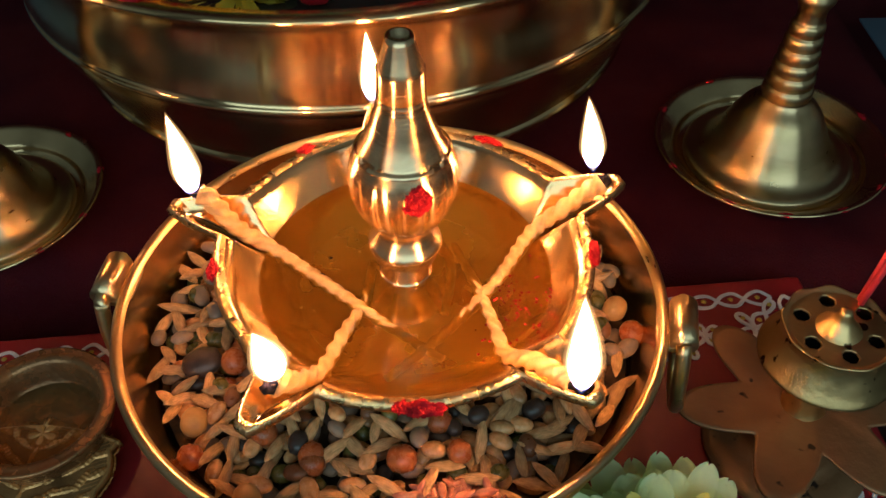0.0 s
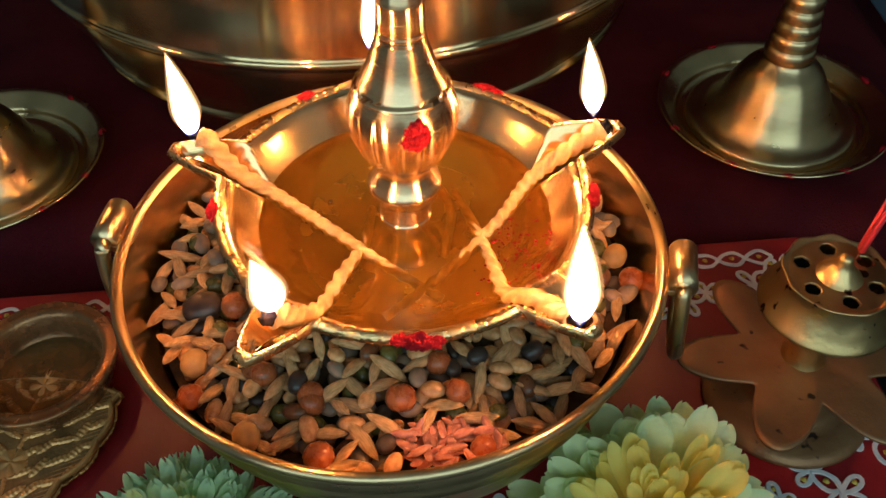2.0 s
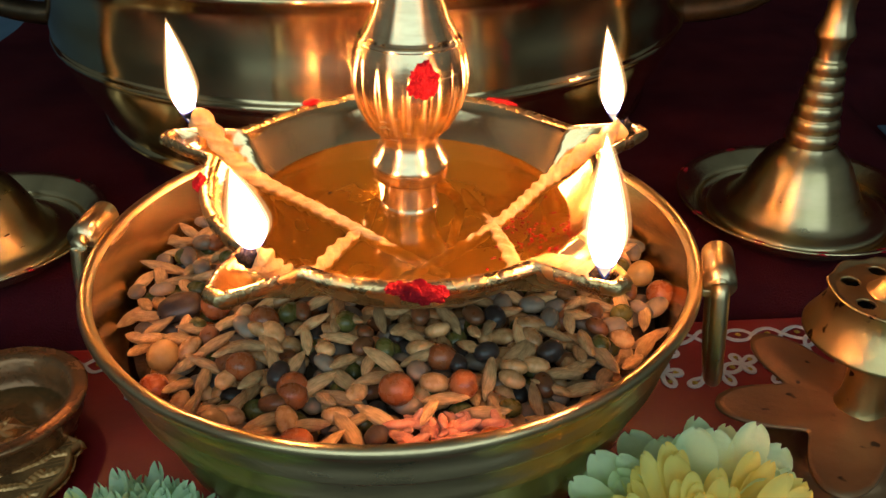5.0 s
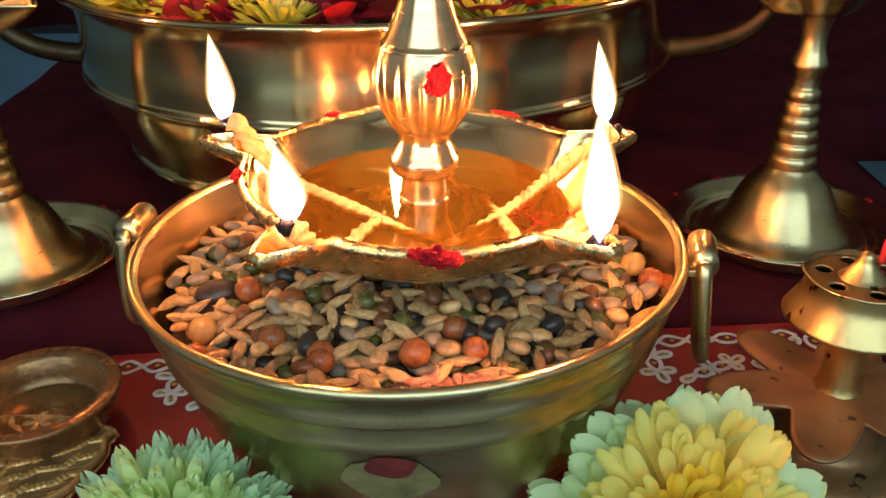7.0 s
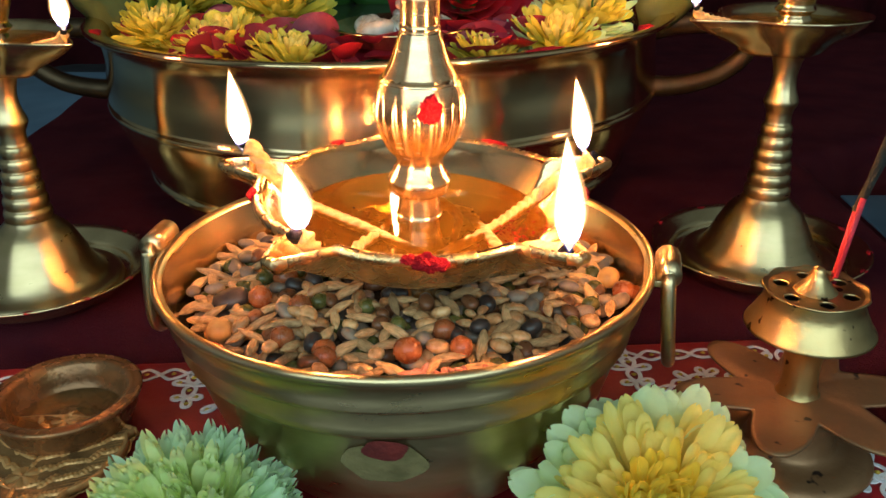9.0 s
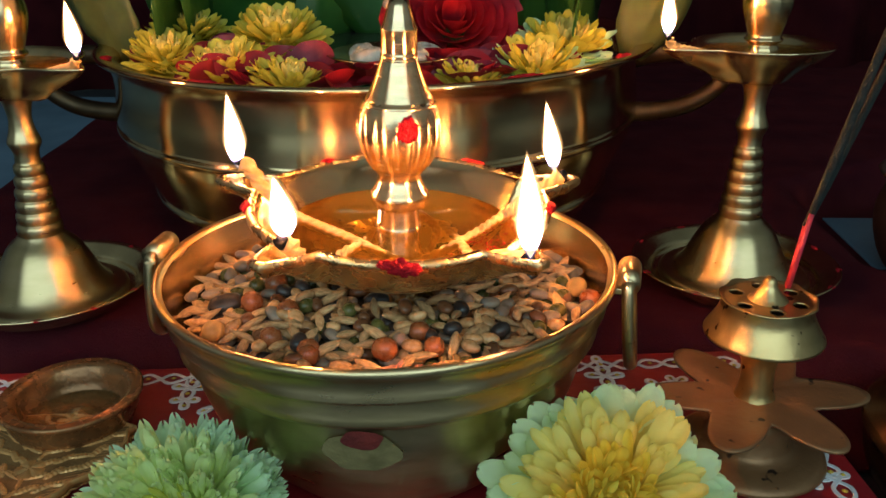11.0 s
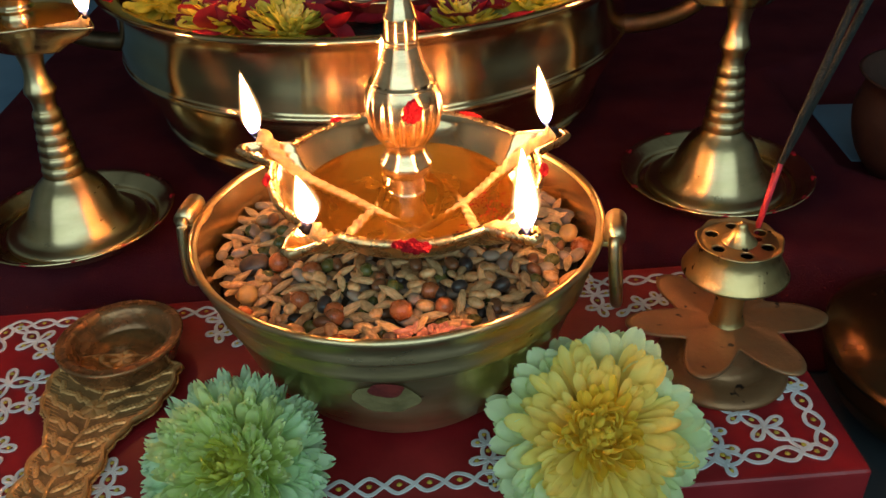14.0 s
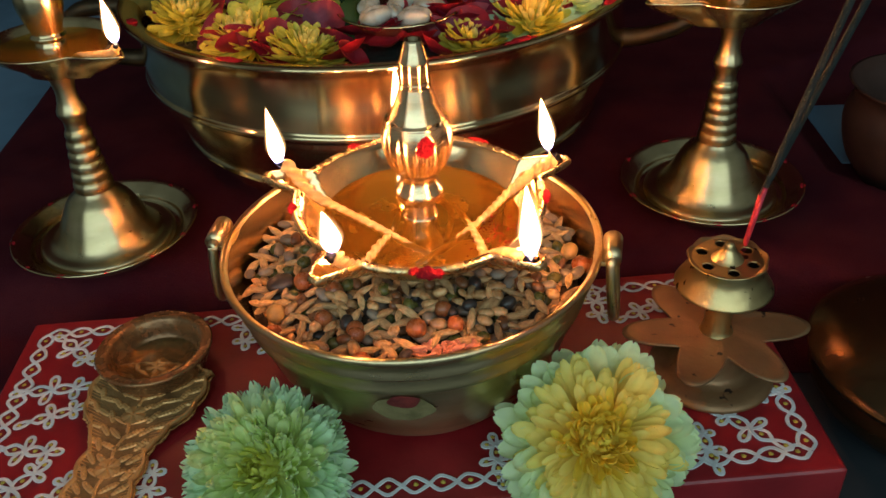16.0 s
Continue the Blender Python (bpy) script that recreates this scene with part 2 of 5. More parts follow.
def oil_mat(name, tint, haze, cloud):
    m = bpy.data.materials.new(name)
    m.use_nodes = True
    nt = m.node_tree
    nt.nodes.clear()
    out = nt.nodes.new("ShaderNodeOutputMaterial")
    tr = nt.nodes.new("ShaderNodeBsdfTransparent")
    tr.inputs[0].default_value = (*tint, 1)
    gl = nt.nodes.new("ShaderNodeBsdfGlossy")
    gl.inputs["Roughness"].default_value = 0.02
    fr = nt.nodes.new("ShaderNodeFresnel")
    fr.inputs[0].default_value = 1.47
    ripple = nt.nodes.new("ShaderNodeTexNoise")
    ripple.inputs["Scale"].default_value, ripple.inputs["Detail"].default_value = 55.0, 1.5
    bump = nt.nodes.new("ShaderNodeBump")
    bump.inputs["Strength"].default_value, bump.inputs["Distance"].default_value = 0.14, 0.0012
    nt.links.new(nt.nodes.new("ShaderNodeTexCoord").outputs["Object"], ripple.inputs["Vector"])
    nt.links.new(ripple.outputs[0], bump.inputs["Height"])
    nt.links.new(bump.outputs[0], gl.inputs["Normal"])
    nt.links.new(bump.outputs[0], fr.inputs["Normal"])
    mx = nt.nodes.new("ShaderNodeMixShader")
    nt.links.new(fr.outputs[0], mx.inputs[0])
    df = nt.nodes.new("ShaderNodeBsdfDiffuse")
    df.inputs[0].default_value = (*haze, 1)
    cloudy = nt.nodes.new("ShaderNodeMixShader")
    cloudy.inputs[0].default_value = cloud
    nt.links.new(tr.outputs[0], cloudy.inputs[1])
    nt.links.new(df.outputs[0], cloudy.inputs[2])
    nt.links.new(cloudy.outputs[0], mx.inputs[1])
    nt.links.new(gl.outputs[0], mx.inputs[2])
    nt.links.new(mx.outputs[0], out.inputs[0])
    return m


OIL = oil_mat("amber_oil", (1.0, 0.84, 0.40), (1.0, 0.48, 0.06), 0.09)
SPOON_WATER = oil_mat("spoon_water", (0.92, 0.80, 0.60), (0.50, 0.26, 0.09), 0.22)


# ---- mesh helpers ----
def mesh_of(name, bm, material, smooth=True):
    me = bpy.data.meshes.new(name)
    bmesh.ops.recalc_face_normals(bm, faces=bm.faces)
    bm.to_mesh(me)
    bm.free()
    if material:
        me.materials.append(material)
    if smooth:
        me.shade_smooth()
    return me


def thing(name, label, category, place=(0, 0, 0), rot=(0, 0, 0), group="", kind=""):
    ob = new(name)
    ob.empty_display_size = 0.01
    ob.matrix_world = pose(*place, *rot)
    return tagged(ob, label, category, group, kind)


def part(name, bm, material, parent, label="", smooth=True):
    me = bm if isinstance(bm, bpy.types.Mesh) else mesh_of(name, bm, material, smooth)
    ob = new(name, me)
    if parent:
        ob.parent = parent
    if label:
        ob["label"] = label
    return ob


def solo(name, bm, material, label, category, group="", kind="", smooth=True, m=None):
    ob = new(name, mesh_of(name, bm, material, smooth))
    if m is not None:
        ob.matrix_world = m
    return tagged(ob, label, category, group, kind)


def lathe(profile, seg=72, bm=None, at=(0, 0), close=False):
    """Turn (radius, height) pairs round z."""
    bm = bm or bmesh.new()
    rings = []
    for r, z in profile:
        if r < 1e-6:
            rings.append([bm.verts.new((at[0], at[1], z))])
        else:
            rings.append([bm.verts.new((at[0] + r * math.cos(2 * math.pi * i / seg), at[1] + r * math.sin(2 * math.pi * i / seg), z)) for i in range(seg)])
    pairs = list(zip(rings, rings[1:])) + ([(rings[-1], rings[0])] if close else [])
    for a, b in pairs:
        for i in range(seg):
            j = (i + 1) % seg
            q = [a[i % len(a)], a[j % len(a)], b[j % len(b)], b[i % len(b)]]
            q = list(dict.fromkeys(q))
            if len(q) > 2:
                bm.faces.new(q)
    return bm


def spline(points, n=40):
    """A smooth line through points (Catmull-Rom)."""
    p = [Vector(q) for q in points]
    p = [p[0] * 2 - p[1]] + p + [p[-1] * 2 - p[-2]]
    out = []
    m = len(p) - 3
    for k in range(n + 1):
        u = k / n * m
        i = min(int(u), m - 1)
        t = u - i
        a, b, c, d = p[i:i + 4]
        out.append(0.5 * ((2 * b) + (c - a) * t + (2 * a - 5 * b + 4 * c - d) * t * t + (3 * b - a - 3 * c + d) * t ** 3))
    return out


def smooth_profile(points, n=60):
    return [(max(v.x, 0), v.y) for v in (Vector((q.x, q.y)) for q in spline([(r, z, 0) for r, z in points], n))]


def sweep(points, radius, seg=12, lobes=0, twist=0.0, depth=0.25, bm=None, cap=True, flat=1.0):
    """A tube along points; lobes and twist make a rope."""
    bm = bm or bmesh.new()
    pts = [Vector(p) for p in points]
    rings, run, up = [], 0.0, Vector((0, 0, 1))
    n = len(pts)
    for k, p in enumerate(pts):
        d = (pts[min(k + 1, n - 1)] - pts[max(k - 1, 0)]).normalized()
        if abs(d.dot(up)) > 0.95:
            up = Vector((0, 1, 0))
        x = up.cross(d).normalized()
        y = d.cross(x)
        if k:
            run += (p - pts[k - 1]).length
        r = radius(k / (n - 1)) if callable(radius) else radius
        ring = []
        for i in range(seg):
            a = 2 * math.pi * i / seg
            rr = r * (1 + (depth * math.cos(lobes * (a + twist * run)) if lobes else 0))
            ring.append(bm.verts.new(p + x * rr * math.cos(a) + y * rr * math.sin(a) * flat))
        rings.append(ring)
    for a, b in zip(rings, rings[1:]):
        for i in range(seg):
            bm.faces.new((a[i], a[(i + 1) % seg], b[(i + 1) % seg], b[i]))
    if cap:
        bm.faces.new(rings[0])
        bm.faces.new(rings[-1])
    return bm


def box(bm, lo, hi, bevel=0.0):
    r = bmesh.ops.create_cube(bm, size=1.0)
    for v in r["verts"]:
        v.co = Vector([lo[i] + (v.co[i] + 0.5) * (hi[i] - lo[i]) for i in range(3)])
    if bevel:
        bmesh.ops.bevel(bm, geom=list({e for v in r["verts"] for e in v.link_edges}), offset=bevel, segments=3, affect="EDGES", profile=0.6)
    return bm


def blob(bm, place, size, seed=0, rough=0.25, sub=2, freq=1.6):
    """A lumpy heap of powder or a pebble."""
    r = bmesh.ops.create_icosphere(bm, subdivisions=sub, radius=1.0)
    for v in r["verts"]:
        k = 1 + rough * noise.noise(v.co * freq + Vector((seed * 7.3, seed * 3.1, 0)))
        v.co = Vector((v.co.x * size[0] * k, v.co.y * size[1] * k, v.co.z * size[2] * k)) + Vector(place)
    return bm


def smear(length, width, height, seed, sub=4):
    """One lump of powder, long in x, with a ragged outline."""
    bm = bmesh.new()
    r = bmesh.ops.create_icosphere(bm, subdivisions=sub, radius=1.0)
    o = Vector((seed * 7.3, seed * 3.1, seed))
    for v in r["verts"]:
        k = 1 + 0.35 * noise.noise(v.co * 1.7 + o) + 0.28 * noise.noise(v.co * 4.5 + o) + 0.12 * noise.noise(v.co * 11 + o)
        v.co = Vector((v.co.x * length * k, v.co.y * width * k, v.co.z * height * k))
    return bm


# ---- room ----
FLOOR_Z = -0.024
bm = bmesh.new()
box(bm, (-1.6, -1.4, FLOOR_Z - 0.1), (1.6, 1.6, FLOOR_Z))
solo("floor", bm, FLOOR, "smooth dark grey floor under the altar", "floor", kind="structure", smooth=False)
for nm, lo, hi in (("wall_north", (-1.6, 1.6, FLOOR_Z), (1.6, 1.7, 2.0)), ("wall_east", (1.6, -1.4, FLOOR_Z), (1.7, 1.6, 2.0)), ("wall_west", (-1.7, -1.4, FLOOR_Z), (-1.6, 1.6, 2.0))):
    bm = bmesh.new()
    box(bm, lo, hi)
    solo(nm, bm, WALL, "plain dim painted wall of the room", "wall", kind="structure", smooth=False)
bm = bmesh.new()
for lo, hi in (((-1.6, -1.5, FLOOR_Z), (-1.2, -1.4, 2.0)), ((1.3, -1.5, FLOOR_Z), (1.6, -1.4, 2.0)), ((-1.2, -1.5, FLOOR_Z), (1.3, -1.4, 0.3)), ((-1.2, -1.5, 1.5), (1.3, -1.4, 2.0))):
    box(bm, lo, hi)
solo("wall_south", bm, WALL, "plain painted wall with a window opening", "wall", kind="structure", smooth=False)
bm = bmesh.new()
box(bm, (-1.7, -1.5, 2.0), (1.7, 1.7, 2.1))
solo("ceiling", bm, WALL, "plain dim painted ceiling", "ceiling", kind="structure", smooth=False)

# ---- altar cloth, on a low platform behind the board ----
def cloth_height(x, y):
    """Top of the cloth; it rounds off at its front hem and falls to the floor."""
    edge = 0.058 - 0.10 * max(0, x - 0.09) - 0.45 * max(0, x - 0.145) + 0.03 * min(0, x + 0.16)
    side = min(x + 0.262 + 0.10 * (y - 0.2), 0.2035 - x + 1.6 * max(0, y - 0.25) + 0.9 * max(0, 0.14 - y))
    d = min(y - edge, side)
    fall = 1 / (1 + math.exp(-(d - 0.004) / 0.0035))
    fold = 0.0011 * noise.noise(Vector((x * 14, y * 22, 0.3))) + 0.0006 * noise.noise(Vector((x * 45, y * 18, 4.3)))
    return FLOOR_Z + 0.0015 + (0.0222 + fold) * fall


bm = bmesh.new()
nx, ny = 190, 130
grid = []
for j in range(ny):
    row = []
    for i in range(nx):
        x, y = -0.32 + 0.86 * i / (nx - 1), 0.018 + 0.62 * (j / (ny - 1)) ** 1.5
        row.append(bm.verts.new((x, y, cloth_height(x, y))))
    grid.append(row)
for j in range(ny - 1):
    for i in range(nx - 1):
        bm.faces.new((grid[j][i], grid[j][i + 1], grid[j + 1][i + 1], grid[j + 1][i]))
cloth = solo("altar_cloth", bm, CLOTH, "dark maroon cloth draped over a low platform", "cloth")
sd = cloth.modifiers.new("thickness", "SOLIDIFY")
sd.thickness, sd.offset = 0.0012, -1

bm = bmesh.new()
g = []
for i in range(121):
    x = -0.9 + 1.8 * i / 120
    g.append([bm.verts.new((x, 0.62 + 0.018 * math.sin(x * 34) + 0.010 * math.sin(x * 81 + 1), FLOOR_Z + 0.001 + z)) for z in (0, 0.3, 0.7, 1.1)])
for a, b in zip(g, g[1:]):
    for j in range(3):
        bm.faces.new((a[j], b[j], b[j + 1], a[j + 1]))
curtain = solo("backdrop_cloth", bm, CLOTH, "dark maroon cloth hanging behind the altar", "cloth")
sd = curtain.modifiers.new("thickness", "SOLIDIFY")
sd.thickness = 0.002

for x0, x1, y0, y1 in ((-0.62, -0.268, 0.12, 0.58), (0.218, 0.30, 0.180, 0.252)):
    bm = bmesh.new()
    box(bm, (x0, y0, FLOOR_Z), (x1, y1, FLOOR_Z + 0.0025), 0.0008)
    solo("floor_sheet", bm, BLUE, "pale blue sheet lying on the floor", "sheet", smooth=False)

# ---- painted board ----
BOARD_TURN = 5.2
board = thing("painted_board", "low red-painted wooden board with white looped patterns", "board", (0, 0, 0), (0, 0, BOARD_TURN))
U0, U1, V0, V1 = -0.156, 0.1295, -0.063, 0.0455
bm = bmesh.new()
box(bm, (U0, V0, FLOOR_Z), (U1, V1, 0.0), 0.0018)
part("plank", bm, RED_PAINT, board, "red enamel painted wood", smooth=False)


ribbons = [0]


def ribbon(bm, pts, width, z=0.0003, closed=False):
    """A flat painted line with a slight thickness; later strokes lie over earlier ones."""
    ribbons[0] += 1
    z += 0.00003 * (ribbons[0] % 11)
    pts = [Vector((p[0], p[1], 0)) for p in pts]
    n = len(pts)
    rows = []
    for k in range(n):
        a, b = (pts[(k - 1) % n], pts[(k + 1) % n]) if closed else (pts[max(k - 1, 0)], pts[min(k + 1, n - 1)])
        d = (b - a)
        d = d.normalized() if d.length > 1e-9 else Vector((1, 0, 0))
        s = Vector((-d.y, d.x, 0)) * width * 0.5 * (1 + 0.22 * noise.noise(pts[k] * 330))
        up = Vector((0, 0, z))
        rows.append([bm.verts.new(pts[k] - s + up * 0.3), bm.verts.new(pts[k] - s * 0.8 + up), bm.verts.new(pts[k] + s * 0.8 + up), bm.verts.new(pts[k] + s + up * 0.3)])
    m = n if closed else n - 1
    for k in range(m):
        a, b = rows[k], rows[(k + 1) % n]
        for i in range(3):
            bm.faces.new((a[i], a[i + 1], b[i + 1], b[i]))


def dot(bm, x, y, r, z=0.0009):
    c = bm.verts.new((x, y, z))
    ring = [bm.verts.new((x + r * math.cos(a) * (1 + 0.15 * math.sin(3 * a + x * 900)), y + r * math.sin(a), z * 0.35)) for a in (2 * math.pi * i / 10 for i in range(10))]
    for i in range(10):
        bm.faces.new((c, ring[i], ring[(i + 1) % 10]))


def chain(start, end, cell, amp, lines, dots):
    """Two crossing wavy lines with a yellow dot in each eye."""
    a, b = Vector((*start, 0)), Vector((*end, 0))
    d = b - a
    n = max(1, round(d.length / cell))
    d.normalize()
    s = Vector((-d.y, d.x, 0))
    total = (b - a).length
    for sign in (1, -1):
        pts = []
        for k in range(n * 10 + 1):
            u = k / (n * 10)
            w = sign * amp * math.sin(math.pi * n * u) * (1 + 0.12 * math.sin(k * 0.7))
            pts.append(a + d * total * u + s * w)
        ribbon(lines, pts, 0.00135)
    for k in range(n):
        c = a + d * total * (k + 0.5) / n
        dot(dots, c.x, c.y, 0.00085)


def petal_loop(c, ang, length, width, lines, dots):
    """One drop-shaped loop that starts and ends at c."""
    pts = []
    ca, sa = math.cos(ang), math.sin(ang)
    for k in range(19):
        t = k / 18 * 2 * math.pi
        u = length * 0.5 * (1 - math.cos(t))
        w = width * math.sin(t) * (0.45 + 0.55 * u / length)
        pts.append((c[0] + u * ca - w * sa, c[1] + u * sa + w * ca))
    ribbon(lines, pts, 0.0013)
    dot(dots, c[0] + 0.66 * length * ca, c[1] + 0.66 * length * sa, 0.0008)


def motif(c, ang, size, lines, dots):
    """A looped knot: a crossing pair with loops at its ends."""
    dx, dy = math.cos(ang), math.sin(ang)
    a = (c[0] - dx * size * 0.95, c[1] - dy * size * 0.95)
    b = (c[0] + dx * size * 0.95, c[1] + dy * size * 0.95)
    chain(a, b, size * 0.95, size * 0.27, lines, dots)
    for e, s in ((a, math.pi), (b, 0.0)):
        petal_loop(e, ang + s + 0.15, size * 0.72, size * 0.22, lines, dots)
    for s in (1, -1):
        petal_loop((c[0] + dx * size * 0.05 * s, c[1] + dy * size * 0.05 * s), ang + s * 1.75, size * 0.80, size * 0.22, lines, dots)
        petal_loop((c[0] + dx * size * 0.95, c[1] + dy * size * 0.95), ang + s * 1.5, size * 0.60, size * 0.20, lines, dots)


lines, dots = bmesh.new(), bmesh.new()
m0 = 0.0085
for s, e in (((U0 + m0, V1 - m0), (U1 - m0 - 0.004, V1 - m0)), ((U0 + m0, V0 + m0), (U1 - m0, V0 + m0)), ((U0 + m0, V0 + m0), (U0 + m0, V1 - m0)), ((U1 - m0, V0 + m0), (U1 - m0, V1 - m0))):
    chain(s, e, 0.0086, 0.0028, lines, dots)
for u, v, a, sz in ((U0 + 0.022, V1 - 0.019, -0.8, 0.0085), (U0 + 0.020, 0.004, 0.0, 0.0090), (U0 + 0.021, V0 + 0.021, 0.8, 0.0085), (-0.068, V1 - 0.015, -1.57, 0.0075), (-0.052, V1 - 0.024, 0.5, 0.007),
                    (0.070, V1 - 0.016, -1.57, 0.008), (0.086, V1 - 0.024, 0.4, 0.007), (U1 - 0.024, V0 + 0.020, 2.3, 0.0085), (U1 - 0.040, V0 + 0.013, 1.57, 0.0065), (U1 - 0.015, V0 + 0.036, 3.1, 0.0065),
                    (0.022, V0 + 0.0155, 1.57, 0.0070), (0.034, V0 + 0.0165, 1.2, 0.0065), (-0.090, V0 + 0.016, 1.57, 0.007), (U1 - 0.022, V1 - 0.02, 3.9, 0.008), (U0 + 0.024, -0.0095, 0.3, 0.0075), (U0 + 0.020, -0.0255, -0.2, 0.0080), (U0 + 0.036, -0.0480, 1.2, 0.0070), (U0 + 0.036, 0.0185, -0.3, 0.0065), (U1 - 0.013, V0 + 0.055, 1.6, 0.006)):
    motif((u, v), a, sz, lines, dots)
part("white_pattern", lines, WHITE_PAINT, board, "white painted looped lines", smooth=False).location.z = 0.0001
part("yellow_dots", dots, YELLOW_PAINT, board, "yellow painted dots", smooth=False).location.z = 0.0002

# ---- bowl of grain ----
bowl = thing("grain_bowl", "round brass bowl with ring handles, filled with mixed grain", "bowl")
outer = [(0.0, 0.0010), (0.030, 0.0008), (0.0345, 0.0010), (0.0372, 0.0035), (0.0425, 0.0095), (0.0475, 0.0170), (0.0512, 0.0245), (0.0536, 0.0320), (0.0547, 0.0385), (0.0551, 0.0404), (0.0570, 0.0409), (0.0577, 0.0418), (0.0572, 0.0430),
         (0.0572, 0.0468), (0.0574, 0.0477), (0.0592, 0.0482), (0.0598, 0.0492), (0.0590, 0.0503), (0.0597, 0.0535), (0.0604, 0.0556)]
lip = [(0.0613, 0.0556), (0.0621, 0.0562), (0.0624, 0.0571), (0.0621, 0.0580), (0.0612, 0.0584), (0.0603, 0.0580), (0.0597, 0.0570)]
inner = [(0.0580, 0.0515), (0.0558, 0.0440), (0.0524, 0.0340), (0.0478, 0.0240), (0.0, 0.0240)]
part("body", lathe(outer + lip, 120), BRASS_BOWL, bowl)
part("inner_wall", lathe(lip[-1:] + inner, 120), BRASS_INNER, bowl, "smoother brass inside of the bowl")
for ang in (-10.5, 176.5):
    ca, sa = math.cos(radians(ang)), math.sin(radians(ang))

    def at(rad, tan, z):
        return Vector((rad * ca - tan * sa, rad * sa + tan * ca, z))
    bm = sweep([at(0.0650, -0.0058, 0.0584), at(0.0650, -0.0020, 0.0586), at(0.0650, 0.0020, 0.0586), at(0.0650, 0.0058, 0.0584)], 0.0031, 18)
    box(bm, (-0.0004, -0.0058, -0.0008), (0.0042, 0.0058, 0.0008), 0.0003)
    bm.verts.ensure_lookup_table()
    for v in list(bm.verts)[18 * 4:]:
        v.co = at(0.0598 + v.co.x, v.co.y, 0.0562 + v.co.z)
    sleeve = part("hinge_sleeve", bm, BRASS_BOWL, bowl, "rolled brass hinge sleeve")
    ring = [at(0.0650, -0.0060, 0.0584), at(0.0650, 0.0, 0.0586), at(0.0650, 0.0060, 0.0584), at(0.0652, 0.0074, 0.0568), at(0.0658, 0.0082, 0.0480), at(0.0667, 0.0064, 0.0375), at(0.0671, 0.0, 0.0335), at(0.0667, -0.0064, 0.0375), at(0.0658, -0.0082, 0.0480), at(0.0652, -0.0074, 0.0568), at(0.0650, -0.0060, 0.0584)]
    part("ring_handle", sweep(spline(ring, 60), 0.0017, 12), BRASS_BOWL, sleeve, "thick brass ring handle")


def on_bowl(ang, z):
    for (r0, z0), (r1, z1) in zip(outer, outer[1:]):
        if z0 <= z <= z1:
            r = r0 + (r1 - r0) * (z - z0) / max(1e-9, z1 - z0)
            return Vector(((r + 0.0004) * math.cos(ang), (r + 0.0004) * math.sin(ang), z))
    return Vector((0.058 * math.cos(ang), 0.058 * math.sin(ang), z))


def patch(ang0, z0, wa, wz, seed):
    """A thin smear that follows the side of the bowl."""
    bm = bmesh.new()
    c = bm.verts.new(on_bowl(ang0, z0) * 1.004)
    last = [c] * 28
    for k in (0.5, 1.0):
        ring = []
        for i in range(28):
            a = 2 * math.pi * i / 28
            w = k * (1 + 0.18 * noise.noise(Vector((math.cos(a) * 1.5 + seed, math.sin(a) * 1.5, 0))))
            ring.append(bm.verts.new(on_bowl(ang0 + wa * w * math.cos(a), z0 + wz * w * math.sin(a)) * (1.003 if k < 1 else 1.0)))
        for i in range(28):
            q = list(dict.fromkeys((last[i], last[(i + 1) % 28], ring[(i + 1) % 28], ring[i])))
            bm.faces.new(q)
        last = ring
    return bm


solo("sandal_paste_mark", patch(radians(-91), 0.0322, 0.160, 0.0064, 2), TURMERIC, "dried yellow sandal paste smear on the bowl", "mark")
o = solo("kumkum_mark", patch(radians(-90.5), 0.0365, 0.085, 0.0030, 5), mat("old_vermilion", (0.20, 0.022, 0.016), 0.8, 0, 0.3, 300, 0.6, 900, (0.12, 0.012, 0.01)), "red vermilion powder dab over dried paste", "mark")
o.scale = (1.006, 1.006, 1.0)

# ---- grains ----
def heap_z(x, y):
    r2 = (x * x + y * y) / 0.057 ** 2
    return 0.0462 + 0.0058 * (1 - r2) + 0.0015 * noise.noise(Vector((x * 55, y * 55, 2)))


heap = thing("grain_heap", "heap of mixed paddy, beans and pulses in the bowl", "grain")
# one smooth mound under the loose seeds, coloured darker than they are
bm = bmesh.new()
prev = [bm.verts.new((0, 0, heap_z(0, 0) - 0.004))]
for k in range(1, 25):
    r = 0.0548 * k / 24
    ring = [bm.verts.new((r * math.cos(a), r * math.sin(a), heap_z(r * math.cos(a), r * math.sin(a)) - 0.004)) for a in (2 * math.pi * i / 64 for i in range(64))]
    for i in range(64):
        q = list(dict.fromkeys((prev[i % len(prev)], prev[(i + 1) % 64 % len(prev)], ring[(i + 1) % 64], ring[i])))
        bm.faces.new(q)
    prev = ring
part("grain_mound", bm, mat("grain_underlayer", (0.12, 0.07, 0.035), 0.8, 0, 0.3, 300, 1.0, 500, (0.04, 0.025, 0.015)), heap, "darker lower layer beneath the loose grain")


